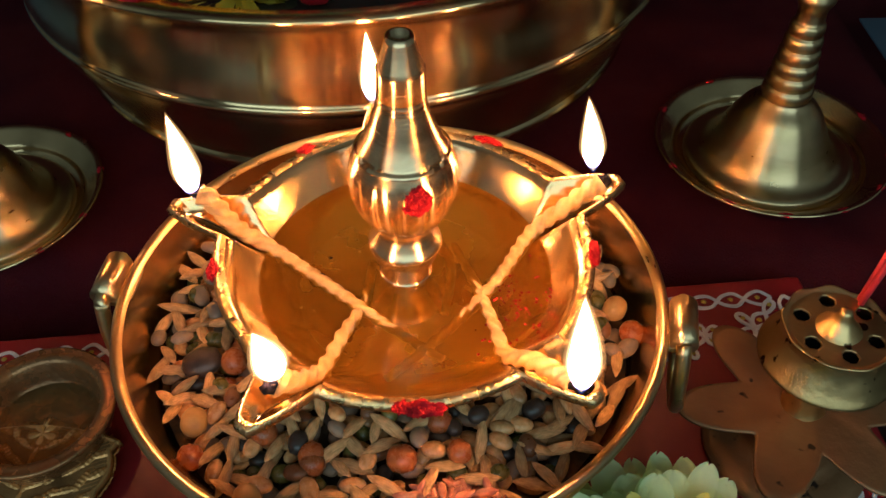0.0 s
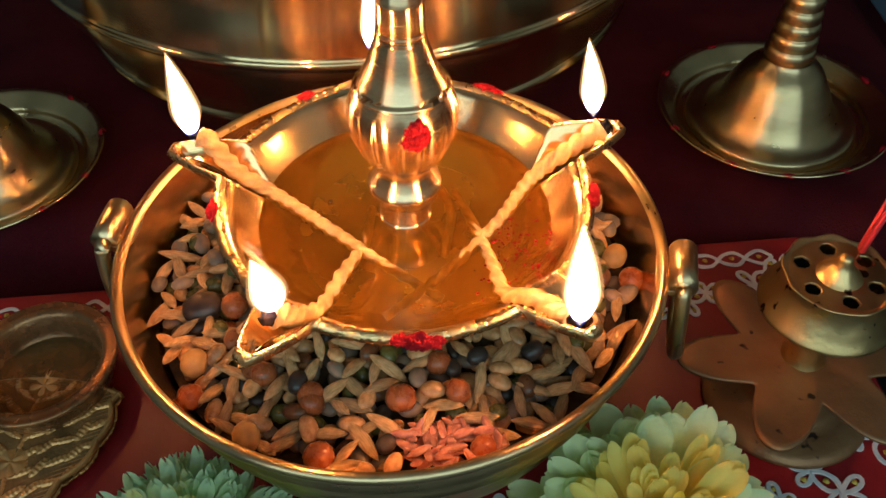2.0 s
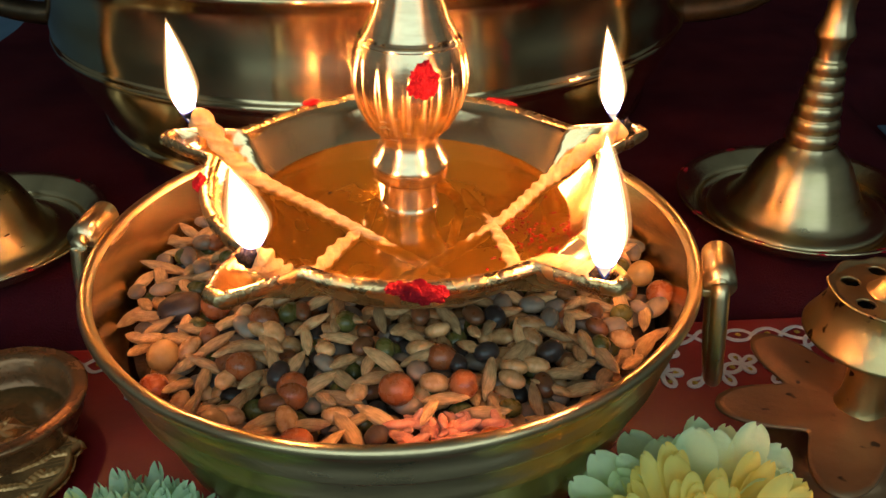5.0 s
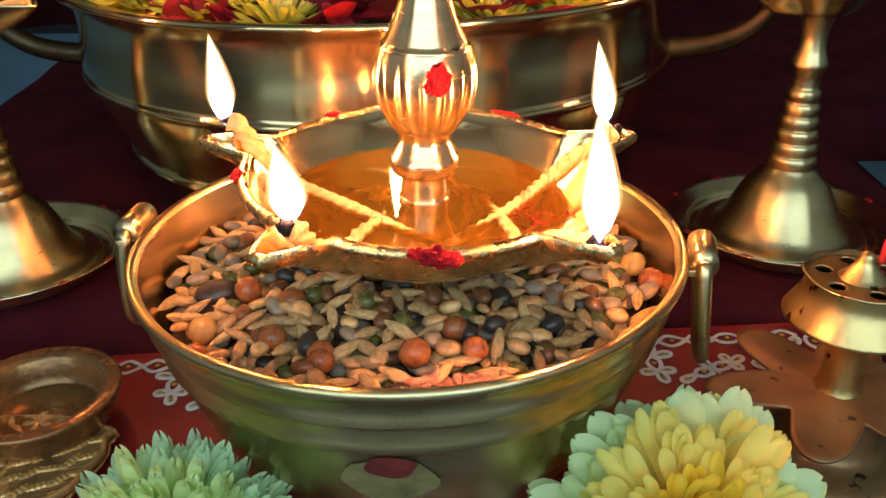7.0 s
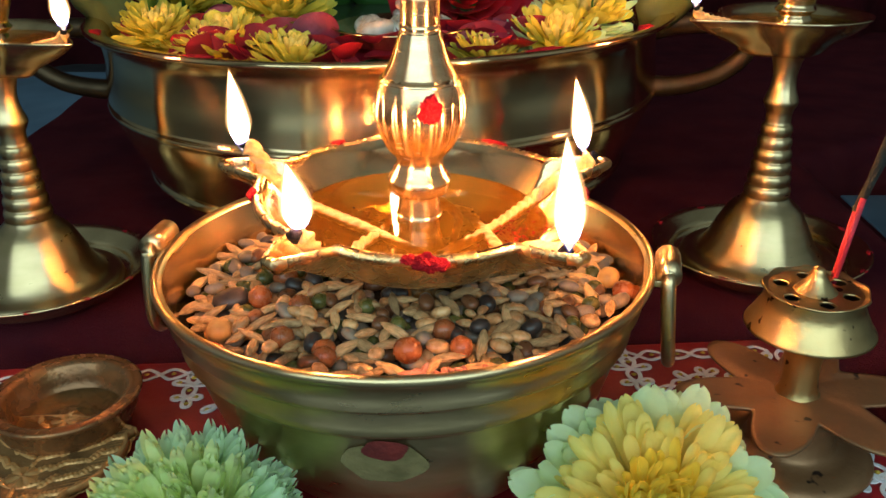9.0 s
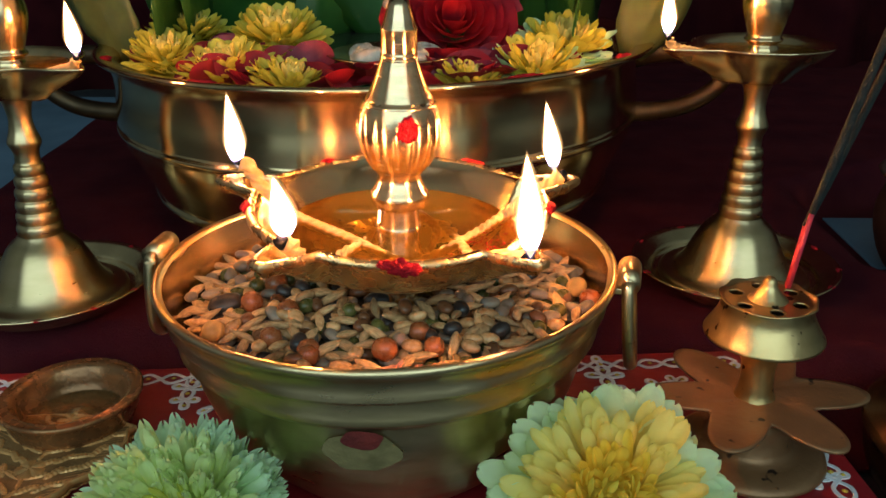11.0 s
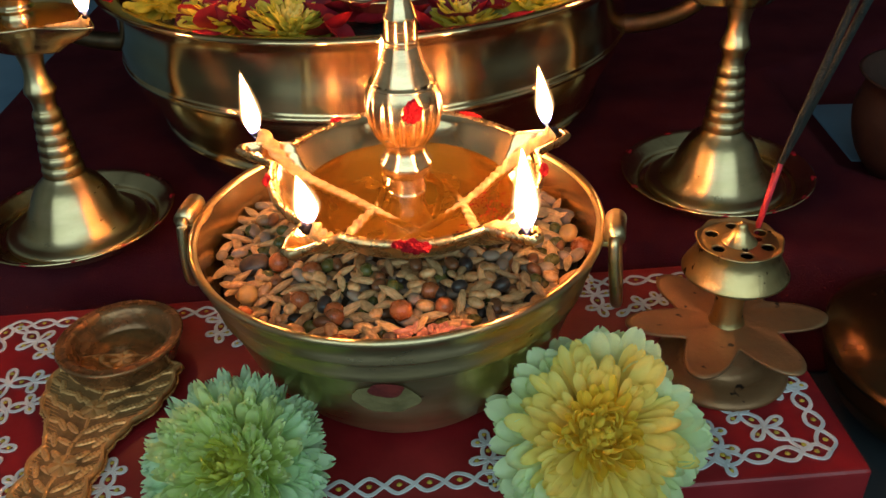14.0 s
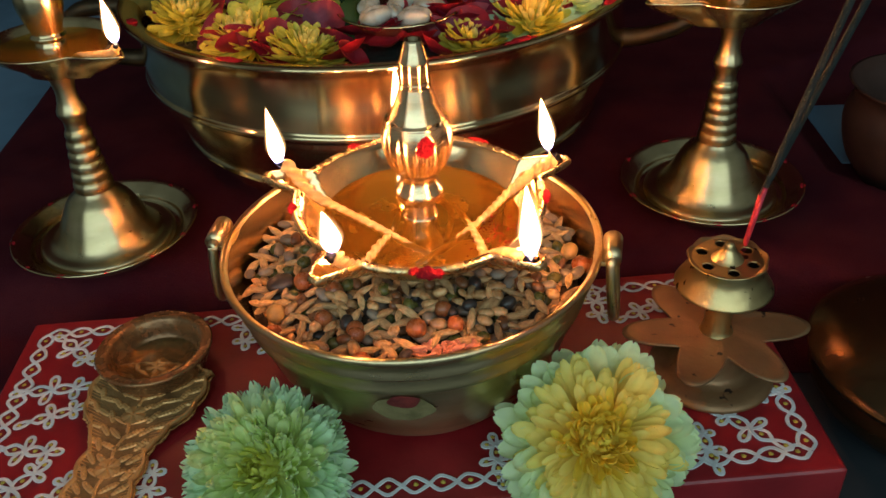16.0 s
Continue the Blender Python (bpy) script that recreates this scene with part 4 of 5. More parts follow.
# ---- tall oil lamps on plates ----
def tall_lamp(x, y, spout_deg, lean, label):
    plate = thing("lamp_plate", "small brass plate with a scalloped rim and red specks", "plate", (x, y, -0.0005))
    bm = lathe(smooth_profile([(0.0, 0.0006), (0.022, 0.0008), (0.029, 0.0020), (0.0345, 0.0060), (0.0390, 0.0095), (0.0408, 0.0105)], 30) + [(0.0410, 0.0110), (0.0404, 0.0114)] + smooth_profile([(0.0385, 0.0104), (0.0340, 0.0072), (0.0285, 0.0032), (0.0, 0.0018)], 24), 96)
    part("dish", bm, BRASS, plate)
    for a in (200, 236, 262, 290, 318, 345, 20, 60, 110, 150):
        o = solo("kumkum_mark", smear(rng.uniform(0.0014, 0.0028), 0.0011, 0.0004, a, 3), KUMKUM, "dot of red vermilion on the plate rim", "mark")
        o.matrix_world = plate.matrix_world @ pose(0.0400 * math.cos(radians(a)), 0.0400 * math.sin(radians(a)), 0.0109, 0, 0, a + 90)
    ob = thing("oil_lamp", label, "oil lamp", (x, y, 0.0016), lean)
    base = [(0.0, 0.0), (0.0282, 0.0)] + smooth_profile([(0.0282, 0.0), (0.0296, 0.0016), (0.0297, 0.0034), (0.0284, 0.0046), (0.0240, 0.0056), (0.0205, 0.0098), (0.0172, 0.0165), (0.0135, 0.0232), (0.0096, 0.0270), (0.0084, 0.0285)], 48)
    part("bell_base", lathe(base, 80), BRASS_BOWL, ob)
    col = [(0.0084, 0.0280)]
    z = 0.0285
    for k in range(6):
        r = 0.0080 - 0.00056 * k
        col += smooth_profile([(r - 0.0001, z), (r + 0.0003, z + 0.0010), (r + 0.0005, z + 0.0024), (r + 0.0002, z + 0.0039), (r - 0.0003, z + 0.0045)], 8)
        z += 0.00475
    col += smooth_profile([(0.0046, z), (0.0046, z + 0.004), (0.0060, z + 0.0075), (0.0058, z + 0.0095), (0.0046, z + 0.0130), (0.0042, z + 0.0180), (0.0056, z + 0.0240), (0.0080, z + 0.0260)], 30)
    part("ringed_column", lathe(col, 56), BRASS_BOWL, ob)
    top = z + 0.0262
    s0 = radians(spout_deg)
    bm = bmesh.new()
    n = 120
    aa = [2 * math.pi * i / n for i in range(n)]

    def rad(a):
        d = abs((a - s0 + math.pi) % (2 * math.pi) - math.pi)
        return 0.0255 + 0.0175 * max(0, 1 - d / 0.42) ** 1.3
    rr = []
    for s, zz in ((0.02, -0.0012), (0.34, -0.0010), (0.46, 0.0006), (0.54, 0.0030), (0.64, 0.0050), (0.78, 0.0074), (0.92, 0.0102), (1.0, 0.0125), (1.015, 0.0132), (0.99, 0.0134), (0.93, 0.0110), (0.75, 0.0078), (0.4, 0.0062), (0.02, 0.006)):
        rr.append([bm.verts.new((rad(a) * s * math.cos(a), rad(a) * s * math.sin(a), top + zz)) for a in aa])
    for p, q in zip(rr, rr[1:]):
        for i in range(n):
            bm.faces.new((p[i], p[(i + 1) % n], q[(i + 1) % n], q[i]))
    part("oil_pan", bm, BRASS, ob)
    bm = bmesh.new()
    c = bm.verts.new((0, 0, top + 0.0100))
    ring = [bm.verts.new((rad(a) * 0.91 * math.cos(a), rad(a) * 0.91 * math.sin(a), top + 0.0100)) for a in aa]
    for i in range(n):
        bm.faces.new((c, ring[i], ring[(i + 1) % n]))
    part("oil", bm, OIL, ob, "amber oil")
    fin = smooth_profile([(0.0062, top + 0.006), (0.0060, top + 0.011), (0.0052, top + 0.0130), (0.0070, top + 0.0145), (0.0060, top + 0.0165), (0.0078, top + 0.022), (0.0090, top + 0.028), (0.0080, top + 0.034), (0.0050, top + 0.040), (0.0034, top + 0.050), (0.0, top + 0.056)], 50)
    part("finial", lathe(fin, 48), BRASS, ob)
    tip = Vector((0.0405 * math.cos(s0), 0.0405 * math.sin(s0), top + 0.0175))
    wick = thing("lamp_wick", "short cotton wick burning in a lamp spout", "wick")
    wick.matrix_world = ob.matrix_world
    pts = spline([tip, (tip.x * 0.93, tip.y * 0.93, top + 0.0138), (tip.x * 0.72, tip.y * 0.72, top + 0.0115), (tip.x * 0.35, tip.y * 0.35, top + 0.008)], 50)
    part("cotton_rope", sweep(pts[5:], 0.0016, 12, 3, 900, 0.2), COTTON, wick)
    part("charred_tip", sweep(pts[:6], 0.0010, 10), CHAR, wick)
    w = ob.matrix_world @ tip
    flame(w + Vector((0, 0, -0.001)), w + Vector((-0.001, 0, 0.0175)), 0.0029)
    return ob


tall_lamp(-0.148, 0.089, -30, (0, 1.0, 0), "tall brass oil lamp with ringed column, lit")
tall_lamp(0.1285, 0.1135, 200, (0, 0.5, 0), "tall brass oil lamp on a bell-shaped foot, lit")

# ---- large vessel with flowers ----
URLI_AT = (-0.023, 0.182)
urli = thing("urli_vessel", "large brass urli bowl with loop handles, holding flowers", "vessel", (*URLI_AT, -0.001))
prof = [(0.0, 0.001), (0.070, 0.001), (0.074, 0.002)] + smooth_profile([(0.074, 0.002), (0.086, 0.0085), (0.0945, 0.0165), (0.1000, 0.0250), (0.1030, 0.0292)], 14) + [(0.1052, 0.0298), (0.1062, 0.0312), (0.1050, 0.0330)] + smooth_profile([(0.1048, 0.0332), (0.1078, 0.040), (0.1112, 0.0465), (0.1150, 0.0545), (0.1166, 0.0595)], 16) + [(0.1176, 0.0602), (0.1180, 0.0614), (0.1174, 0.0626)] + smooth_profile([(0.1174, 0.0626), (0.1172, 0.070), (0.1164, 0.078), (0.1172, 0.086), (0.1195, 0.0900)], 16) + [(0.1225, 0.0912), (0.1234, 0.0924), (0.1224, 0.0934), (0.1160, 0.0925), (0.1138, 0.0900), (0.1125, 0.080), (0.1120, 0.060), (0.100, 0.035), (0.0, 0.030)]
part("body", lathe(prof, 160), URLI, urli)
for s in (1, -1):
    pts = [(s * 0.1105, 0.0, 0.0850), (s * 0.1240, 0.0, 0.0878), (s * 0.1430, 0.0, 0.0865), (s * 0.1520, 0.0, 0.0765), (s * 0.1400, 0.0, 0.0660), (s * 0.1220, 0.0, 0.0620), (s * 0.1080, 0.0, 0.0630)]
    part("loop_handle", sweep(spline([(x * 1.0, y - 0.02, z) for x, y, z in pts], 50), lambda u: 0.0048 - 0.0010 * math.sin(math.pi * u), 14), HANDLE_METAL, urli, "cast loop handle")
for a, w in ((-114, 0.0055), (-58, 0.0065), (-150, 0.005), (-30, 0.005)):
    q = radians(a)
    solo("kumkum_mark", smear(w, 0.0022, 0.0006, a), KUMKUM, "red vermilion smear on the vessel rim", "mark", m=pose(URLI_AT[0] + 0.1185 * math.cos(q), URLI_AT[1] + 0.1185 * math.sin(q), 0.0920, 0, 0, a + 90))
water_z = 0.083
bm = lathe([(0.0, water_z), (0.1095, water_z)], 96)
solo("vessel_water", bm, mat("dark_water", (0.03, 0.03, 0.025), 0.08, 0, 0.1, 20), "dark still water in the vessel", "water").matrix_world = pose(*URLI_AT, 0)


def petal_mesh(name, l, w, cup, tip, material, curl=0.0, rough=0.0):
    """One petal along +y from the origin: cupped, rounded or notched tip."""
    bm = bmesh.new()
    nu, nv = 11, 5
    g = []
    for i in range(nu + 1):
        u = 1 - (1 - i / nu) ** 1.7
        ww = w * 0.5 * (0.30 + 0.70 * min(1.0, u / 0.75) ** 0.8)
        if u > 0.75:
            ww *= math.sqrt(max(0.02, 1 - ((u - 0.75) / 0.25) ** 2))
        k = 2 * ww / w
        row = []
        for j in range(nv):
            v = -1 + 2 * j / (nv - 1)
            notch = 0.035 * l * (1 - abs(v)) * (u > 0.97) * (tip > 5) + 0.075 * l * (j % 2) * (u > 0.90) * (tip > 8)
            vein = 0.05 * w * (abs(abs(v) - 0.5) < 0.01)
            row.append(bm.verts.new((ww * v, l * u - notch, cup * w * ((v * k) ** 2 + 0.9 * u ** 7) * (0.3 + 0.7 * u) + curl * l * u * u - vein + rough * w * noise.noise(Vector((u * 3, v * 2, w * 900))))))
        g.append(row)
    for a, b in zip(g, g[1:]):
        for j in range(nv - 1):
            bm.faces.new((a[j], a[j + 1], b[j + 1], b[j]))
    return mesh_of(name, bm, material)


def flower(name, label, place, normal, layers, core, r, group="", scale=1.0, spin=0.0):
    """Whorls of petals. layers: (count, root radius, root height, elevation, mesh list, scale)."""
    ob = thing(name, label, "flower", group=group)
    q = Vector((0, 0, 1)).rotation_difference(Vector(normal)).to_matrix().to_4x4()
    ob.matrix_world = Matrix.Translation(place) @ q @ pose(0, 0, 0, 0, 0, spin) @ Matrix.Scale(scale, 4)
    bm = bmesh.new()
    blob(bm, (0, 0, core[1] * 0.35), (core[0], core[0], core[1]), 3, 0.15, 3)
    part("flower_head", bm, core[2], ob, "central disc")
    for n, root, z, elev, meshes, sc in layers:
        off = r.uniform(0, 360)
        for k in range(n):
            p = new("petal", r.choice(meshes))
            p.parent = ob
            a = off + 360 * k / n + r.uniform(-7, 7)
            p.matrix_basis = pose(0, 0, 0, 0, 0, a) @ pose(0, root * r.uniform(0.85, 1.1), z + r.uniform(-0.0004, 0.0004), elev + r.uniform(-13, 13), r.uniform(-28, 28), r.uniform(-9, 9)) @ Matrix.Diagonal((sc * r.uniform(0.85, 1.12), sc * r.uniform(0.82, 1.10), sc, 1))
    return ob


fr = random.Random(5)


def dome(rows, r0, z0):
    """Whorls from the rim inwards: (count, elevation, meshes, scale) with roots set on a small dome."""
    out = []
    m = len(rows)
    for k, (n, elev, meshes, sc) in enumerate(rows):
        u = k / (m - 1)
        out.append((n, r0 * math.cos(u * 1.45), z0 * (math.sin(u * 1.45) * 1.4 - 0.5), elev, meshes, sc))
    return out


yo = [petal_mesh("petal", 0.0195, 0.0070, 0.14, 7, Y_OUT, -0.02, 0.20), petal_mesh("petal", 0.0186, 0.0060, 0.20, 6, Y_OUT, 0.05, 0.22), petal_mesh("petal", 0.0180, 0.0066, 0.16, 7, Y_OUT, -0.12, 0.22)]
ym = [petal_mesh("petal", 0.0172, 0.0042, 0.16, 7, Y_MID, 0.0, 0.20), petal_mesh("petal", 0.0160, 0.0036, 0.20, 6, Y_MID, 0.08, 0.20), petal_mesh("petal", 0.0150, 0.0033, 0.22, 6, Y_MID, -0.12, 0.20)]
yi = [petal_mesh("petal", 0.0098, 0.0022, 0.60, 5, Y_IN, 0.22), petal_mesh("petal", 0.0082, 0.0018, 0.70, 5, Y_IN, 0.05)]
flower("chrysanthemum", "large pale yellow chrysanthemum with golden centre on the board", (0.0555, -0.0555, 0.0195), (0.00, -0.66, 0.75),
       dome([(24, -40, yo, 1.06), (27, -28, yo, 1.12), (28, -17, yo, 1.15), (28, -7, yo, 1.14), (28, 3, yo, 1.10), (26, 12, yo, 1.0), (28, 17, ym, 1.14), (30, 23, ym, 1.08), (30, 29, ym, 0.98), (30, 36, ym, 0.86), (32, 44, yi, 1.45), (28, 53, yi, 1.25), (22, 62, yi, 1.05), (15, 73, yi, 0.95), (9, 82, yi, 0.85)], 0.0088, 0.0066), (0.0078, 0.0066, Y_IN), fr, spin=15)
go = [petal_mesh("petal", 0.0180, 0.0042, 0.30, 12, G_OUT, 0.02, 0.55), petal_mesh("petal", 0.0168, 0.0037, 0.36, 10, G_OUT, 0.14, 0.55), petal_mesh("petal", 0.0174, 0.0040, 0.25, 12, G_OUT, -0.10, 0.55)]
gm = [petal_mesh("petal", 0.0152, 0.0036, 0.40, 10, G_MID, 0.14, 0.50), petal_mesh("petal", 0.0140, 0.0032, 0.44, 9, G_MID, 0.26, 0.50)]
gi = [petal_mesh("petal", 0.0086, 0.0021, 0.50, 5, G_IN, 0.25), petal_mesh("petal", 0.0074, 0.0018, 0.5, 5, G_IN, 0.1)]
flower("chrysanthemum", "pale green-white chrysanthemum with dense narrow petals on the board", (-0.0425, -0.0620, 0.0165), (-0.02, -0.64, 0.77),
       dome([(32, -42, go, 1.08), (38, -31, go, 1.12), (42, -21, go, 1.14), (45, -12, go, 1.15), (48, -4, go, 1.14), (48, 4, go, 1.12), (48, 12, go, 1.06), (46, 19, gm, 1.24), (44, 26, gm, 1.18), (42, 34, gm, 1.10), (36, 42, gm, 1.0), (30, 50, gm, 0.88), (22, 58, gi, 1.2), (16, 67, gi, 1.05), (10, 76, gi, 0.95), (6, 84, gi, 0.85)], 0.0086, 0.0066), (0.0074, 0.0064, G_IN), fr, scale=0.92)

# flowers and petals in the vessel
so = [petal_mesh("petal", 0.0150, 0.0050, 0.25, 5, Y_SMALL, 0.10, 0.15), petal_mesh("petal", 0.0140, 0.0044, 0.3, 5, Y_SMALL, 0.15, 0.15)]
si = [petal_mesh("petal", 0.0075, 0.0026, 0.4, 4, Y_MID, 0.15)]
first = flower("chrysanthemum", "small yellow chrysanthemum floating in the vessel", (-0.072, 0.106, 0.0870), (-0.1, -0.25, 0.95),
               [(24, 0.005, -0.003, -18, so, 1.0), (26, 0.005, -0.001, -4, so, 1.05), (26, 0.005, 0.001, 10, so, 1.0), (24, 0.0045, 0.0025, 24, so, 0.92), (20, 0.0040, 0.0035, 38, so, 0.8), (18, 0.0032, 0.0042, 50, si, 1.1), (12, 0.002, 0.0048, 66, si, 1.0)], (0.006, 0.005, Y_SMALL), fr, group="flowers in the vessel")
for x, y, z, s, sp in ((-0.104, 0.130, 0.0890, 0.90, 40), (-0.045, 0.093, 0.0850, 0.85, 80), (-0.062, 0.150, 0.0930, 1.15, 20), (0.022, 0.094, 0.0850, 0.75, 90), (-0.105, 0.164, 0.094, 0.95, 66)):
    copy_thing(first, Matrix.Translation((x, y, z)) @ pose(0, 0, 0, 14, 0, sp) @ Matrix.Scale(s, 4))


wo = [petal_mesh("petal", 0.0150, 0.0050, 0.25, 5, G_OUT, 0.10, 0.15), petal_mesh("petal", 0.0140, 0.0044, 0.3, 5, G_OUT, 0.15, 0.15)]
pale = flower("chrysanthemum", "small white-green chrysanthemum with yellow centre in the vessel", (0.046, 0.114, 0.0860), (0.1, -0.35, 0.93),
              [(26, 0.005, -0.003, -16, wo, 1.0), (28, 0.005, -0.001, -2, wo, 1.05), (28, 0.005, 0.001, 12, wo, 1.0), (26, 0.0045, 0.0025, 26, so, 0.92), (20, 0.0040, 0.0035, 40, so, 0.8), (18, 0.0032, 0.0042, 52, si, 1.1), (12, 0.002, 0.0048, 66, si, 1.0)], (0.006, 0.005, Y_SMALL), fr, group="flowers in the vessel")
copy_thing(pale, Matrix.Translation((0.058, 0.140, 0.0900)) @ pose(0, 0, 0, 16, 0, 30) @ Matrix.Scale(1.1, 4))


def loose_petal(place, rot, size, material, label):
    bm = bmesh.new()
    n = 10
    c = []
    for i in range(n + 1):
        row = []
        for j in range(n + 1):
            u, v = -1 + 2 * i / n, -1 + 2 * j / n
            x, y = u * math.sqrt(1 - v * v / 2), v * math.sqrt(1 - u * u / 2)
            row.append(bm.verts.new((x * size, y * size * (0.85 + 0.1 * y), size * (0.35 * (x * x + y * y) + 0.12 * noise.noise(Vector((x * 1.5, y * 1.5, place[0] * 300)))))))
        c.append(row)
    for i in range(n):
        for j in range(n):
            bm.faces.new((c[i][j], c[i + 1][j], c[i + 1][j + 1], c[i][j + 1]))
    return solo("flower_petal", bm, material, label, "petal", group="petals in the vessel", m=pose(*place, *rot))


for k in range(80):
    a = radians(rng.uniform(195, 350))
    q = rng.uniform(0.055, 0.102)
    x, y = URLI_AT[0] + q * math.cos(a), URLI_AT[1] + q * math.sin(a)
    loose_petal((x, y, 0.0850 + rng.uniform(0, 0.005)), (rng.uniform(-5, 50), rng.uniform(-35, 35), rng.uniform(0, 360)), rng.uniform(0.0075, 0.0110), rng.choice((PINK_PETAL, ROSE, ROSE)), "dark crimson rose petal on the water")

# rose
rose = thing("rose", "full deep red rose lying in the vessel", "flower", (0.024, 0.148, 0.1080))
for k in range(26):
    u = k / 25
    bm = bmesh.new()
    rad, ht = 0.004 + 0.019 * u, 0.015 - 0.006 * u
    a0 = k * 2.4
    g = []
    for i in range(9):
        row = []
        for j in range(7):
            v = -1 + 2 * i / 8
            h = j / 6
            a = a0 + v * (1.0 - 0.25 * u)
            rr = rad * (0.45 + 0.65 * math.sin(h * 1.5)) * (1 + 0.10 * h * h * u * 2 + 0.05 * noise.noise(Vector((v * 2, h * 2, k))))
            row.append(bm.verts.new((rr * math.cos(a), rr * math.sin(a), ht * (h - 0.4) * (1 - 0.30 * v * v) + 0.004 * (1 - u))))
        g.append(row)
    for p, q in zip(g, g[1:]):
        for j in range(6):
            bm.faces.new((p[j], q[j], q[j + 1], p[j + 1]))
    part("petal", bm, ROSE, rose)
rose.matrix_world = pose(0.013, 0.146, 0.1005, 48, 6, 0)

# dish with shells
dish = thing("shell_dish", "small brass dish holding cowrie shells and rice", "dish", (-0.009, 0.122, 0.0850))
part("dish", lathe([(0.0, 0.0), (0.012, 0.0), (0.020, 0.0030), (0.0262, 0.0085), (0.0270, 0.0088), (0.0258, 0.0094), (0.019, 0.0045), (0.0, 0.0018)], 64), BRASS, dish)
for x, y, a, s in ((-0.010, -0.010, 20, 1.0), (0.006, -0.013, -30, 1.1), (-0.014, 0.003, 70, 0.9), (0.012, 0.0, 10, 1.0), (0.0, 0.004, 45, 1.0), (-0.002, -0.006, 120, 0.8)):
    bm = bmesh.new()
    r = bmesh.ops.create_uvsphere(bm, u_segments=20, v_segments=12, radius=1)
    for v in r["verts"]:
        slit = math.exp(-(v.co.y / 0.16) ** 2) * (v.co.z > 0)
        v.co = Vector((v.co.x * 0.0075 * (1 + 0.12 * v.co.x), v.co.y * 0.0050, v.co.z * 0.0040 - slit * 0.0016))
    solo("cowrie_shell", bm, SHELL, "glossy cream cowrie shell in the dish", "shell", group="shells", m=pose(-0.009 + x, 0.122 + y, 0.0935, rng.uniform(-15, 15), rng.uniform(-15, 15), a) @ Matrix.Scale(s, 4))
# bead string
beads = thing("bead_string", "string of small pearly beads hanging over the dish", "beads")
bm = bmesh.new()
BEAD = mat("pearl_bead", (0.40, 0.28, 0.22), 0.25, 0, 0.2, 400)
bmesh.ops.create_icosphere(bm, subdivisions=2, radius=0.0021)
bead = mesh_of("bead", bm, BEAD)
for s in (0, 1):
    for k in range(12):
        b = new("bead", bead)
        b.parent = beads
        b.location = (-0.012 + 0.0055 * s + 0.0012 * math.sin(k), 0.131 + 0.0015 * k * 0.5, 0.0960 + 0.0037 * k)

# standing leaves behind the flowers
def leaf(place, rot, l, w, material, label):
    bm = bmesh.new()
    n = 14
    g = []
    for i in range(n + 1):
        u = i / n
        ww = w * (math.sin(math.pi * (u * 0.97 + 0.03) ** 0.7)) ** 0.8
        g.append([bm.verts.new((ww * v, 0.10 * l * (u - 0.4) ** 2 + 0.12 * w * abs(v) - 0.02 * l * u + 0.0008 * math.sin(u * 26 + abs(v) * 5), l * u)) for v in (-1, -0.66, -0.33, -0.06, 0, 0.06, 0.33, 0.66, 1)])
    for a, b in zip(g, g[1:]):
        for j in range(8):
            bm.faces.new((a[j], a[j + 1], b[j + 1], b[j]))
    ob = solo("leaf", bm, material, label, "leaf", group="leaves in the vessel", m=pose(*place, *rot))
    sm = ob.modifiers.new("thickness", "SOLIDIFY")
    sm.thickness = 0.0005
    return ob


for k, a in enumerate(range(-15, 200, 15)):
    q = radians(a)
    rr = 0.088 - 0.012 * (k % 2)
    leaf((URLI_AT[0] + rr * math.cos(q), URLI_AT[1] + rr * math.sin(q) * 0.9, 0.078), (-8 + 6 * (k % 3), 0, a - 90 + 8 * math.sin(k * 2.1)), 0.105 + 0.01 * math.sin(k * 1.7), 0.036, LEAF, "broad glossy dark green leaf standing in the vessel")
for x, y, a, b in ((-0.128, 0.150, -20, -42), (0.088, 0.150, 20, 35)):
    leaf((x, y, 0.086), (4, b * 0.6, a), 0.085, 0.016, LEAF_PALE, "pale yellow-green leaf leaning on the vessel rim")

# ---- incense holder ----
HX, HY = 0.1020, -0.0060
holder = thing("incense_holder", "tarnished brass incense holder with flower-shaped drip plate", "incense holder", (HX, HY, 0.0004))
base = lathe([(0.0, 0.0), (0.0205, 0.0), (0.0215, 0.0006), (0.0212, 0.0016), (0.0190, 0.0030), (0.0150, 0.0036), (0.0125, 0.0040), (0.0110, 0.0060), (0.0105, 0.0120), (0.0112, 0.0170), (0.0, 0.0172)], 64)
part("base", base, COPPER_OLD, holder, "brown brass base with a short drum")
bm = bmesh.new()
n, nr = 216, 14
g = []
for k in range(nr + 1):
    s = k / nr
    row = []
    for i in range(n):
        a = 2 * math.pi * i / n
        lobe = 0.5 + 0.5 * math.cos(6 * (a - radians(2)))
        r = (0.0160 + 0.0148 * lobe ** 0.8 + 0.0012 * math.sin(2 * a + 1)) * s
        row.append(bm.verts.new((r * math.cos(a), r * math.sin(a), 0.0192 + 0.0006 * max(0, s - 0.3) ** 1.5 * math.sin(2 * a + 0.6) + 0.0004 * s * math.sin(5 * a + 4 * s))))
    g.append(row)
for p, q in zip(g, g[1:]):
    for i in range(n):
        if p is g[0]:
            continue
        bm.faces.new((p[i], p[(i + 1) % n], q[(i + 1) % n], q[i]))
bm.faces.new(g[1])
for v in g[0]:
    bm.verts.remove(v)
ob = part("petal_plate", bm, COPPER_OLD, holder, "six-petalled sheet brass drip plate")
sm = ob.modifiers.new("thickness", "SOLIDIFY")
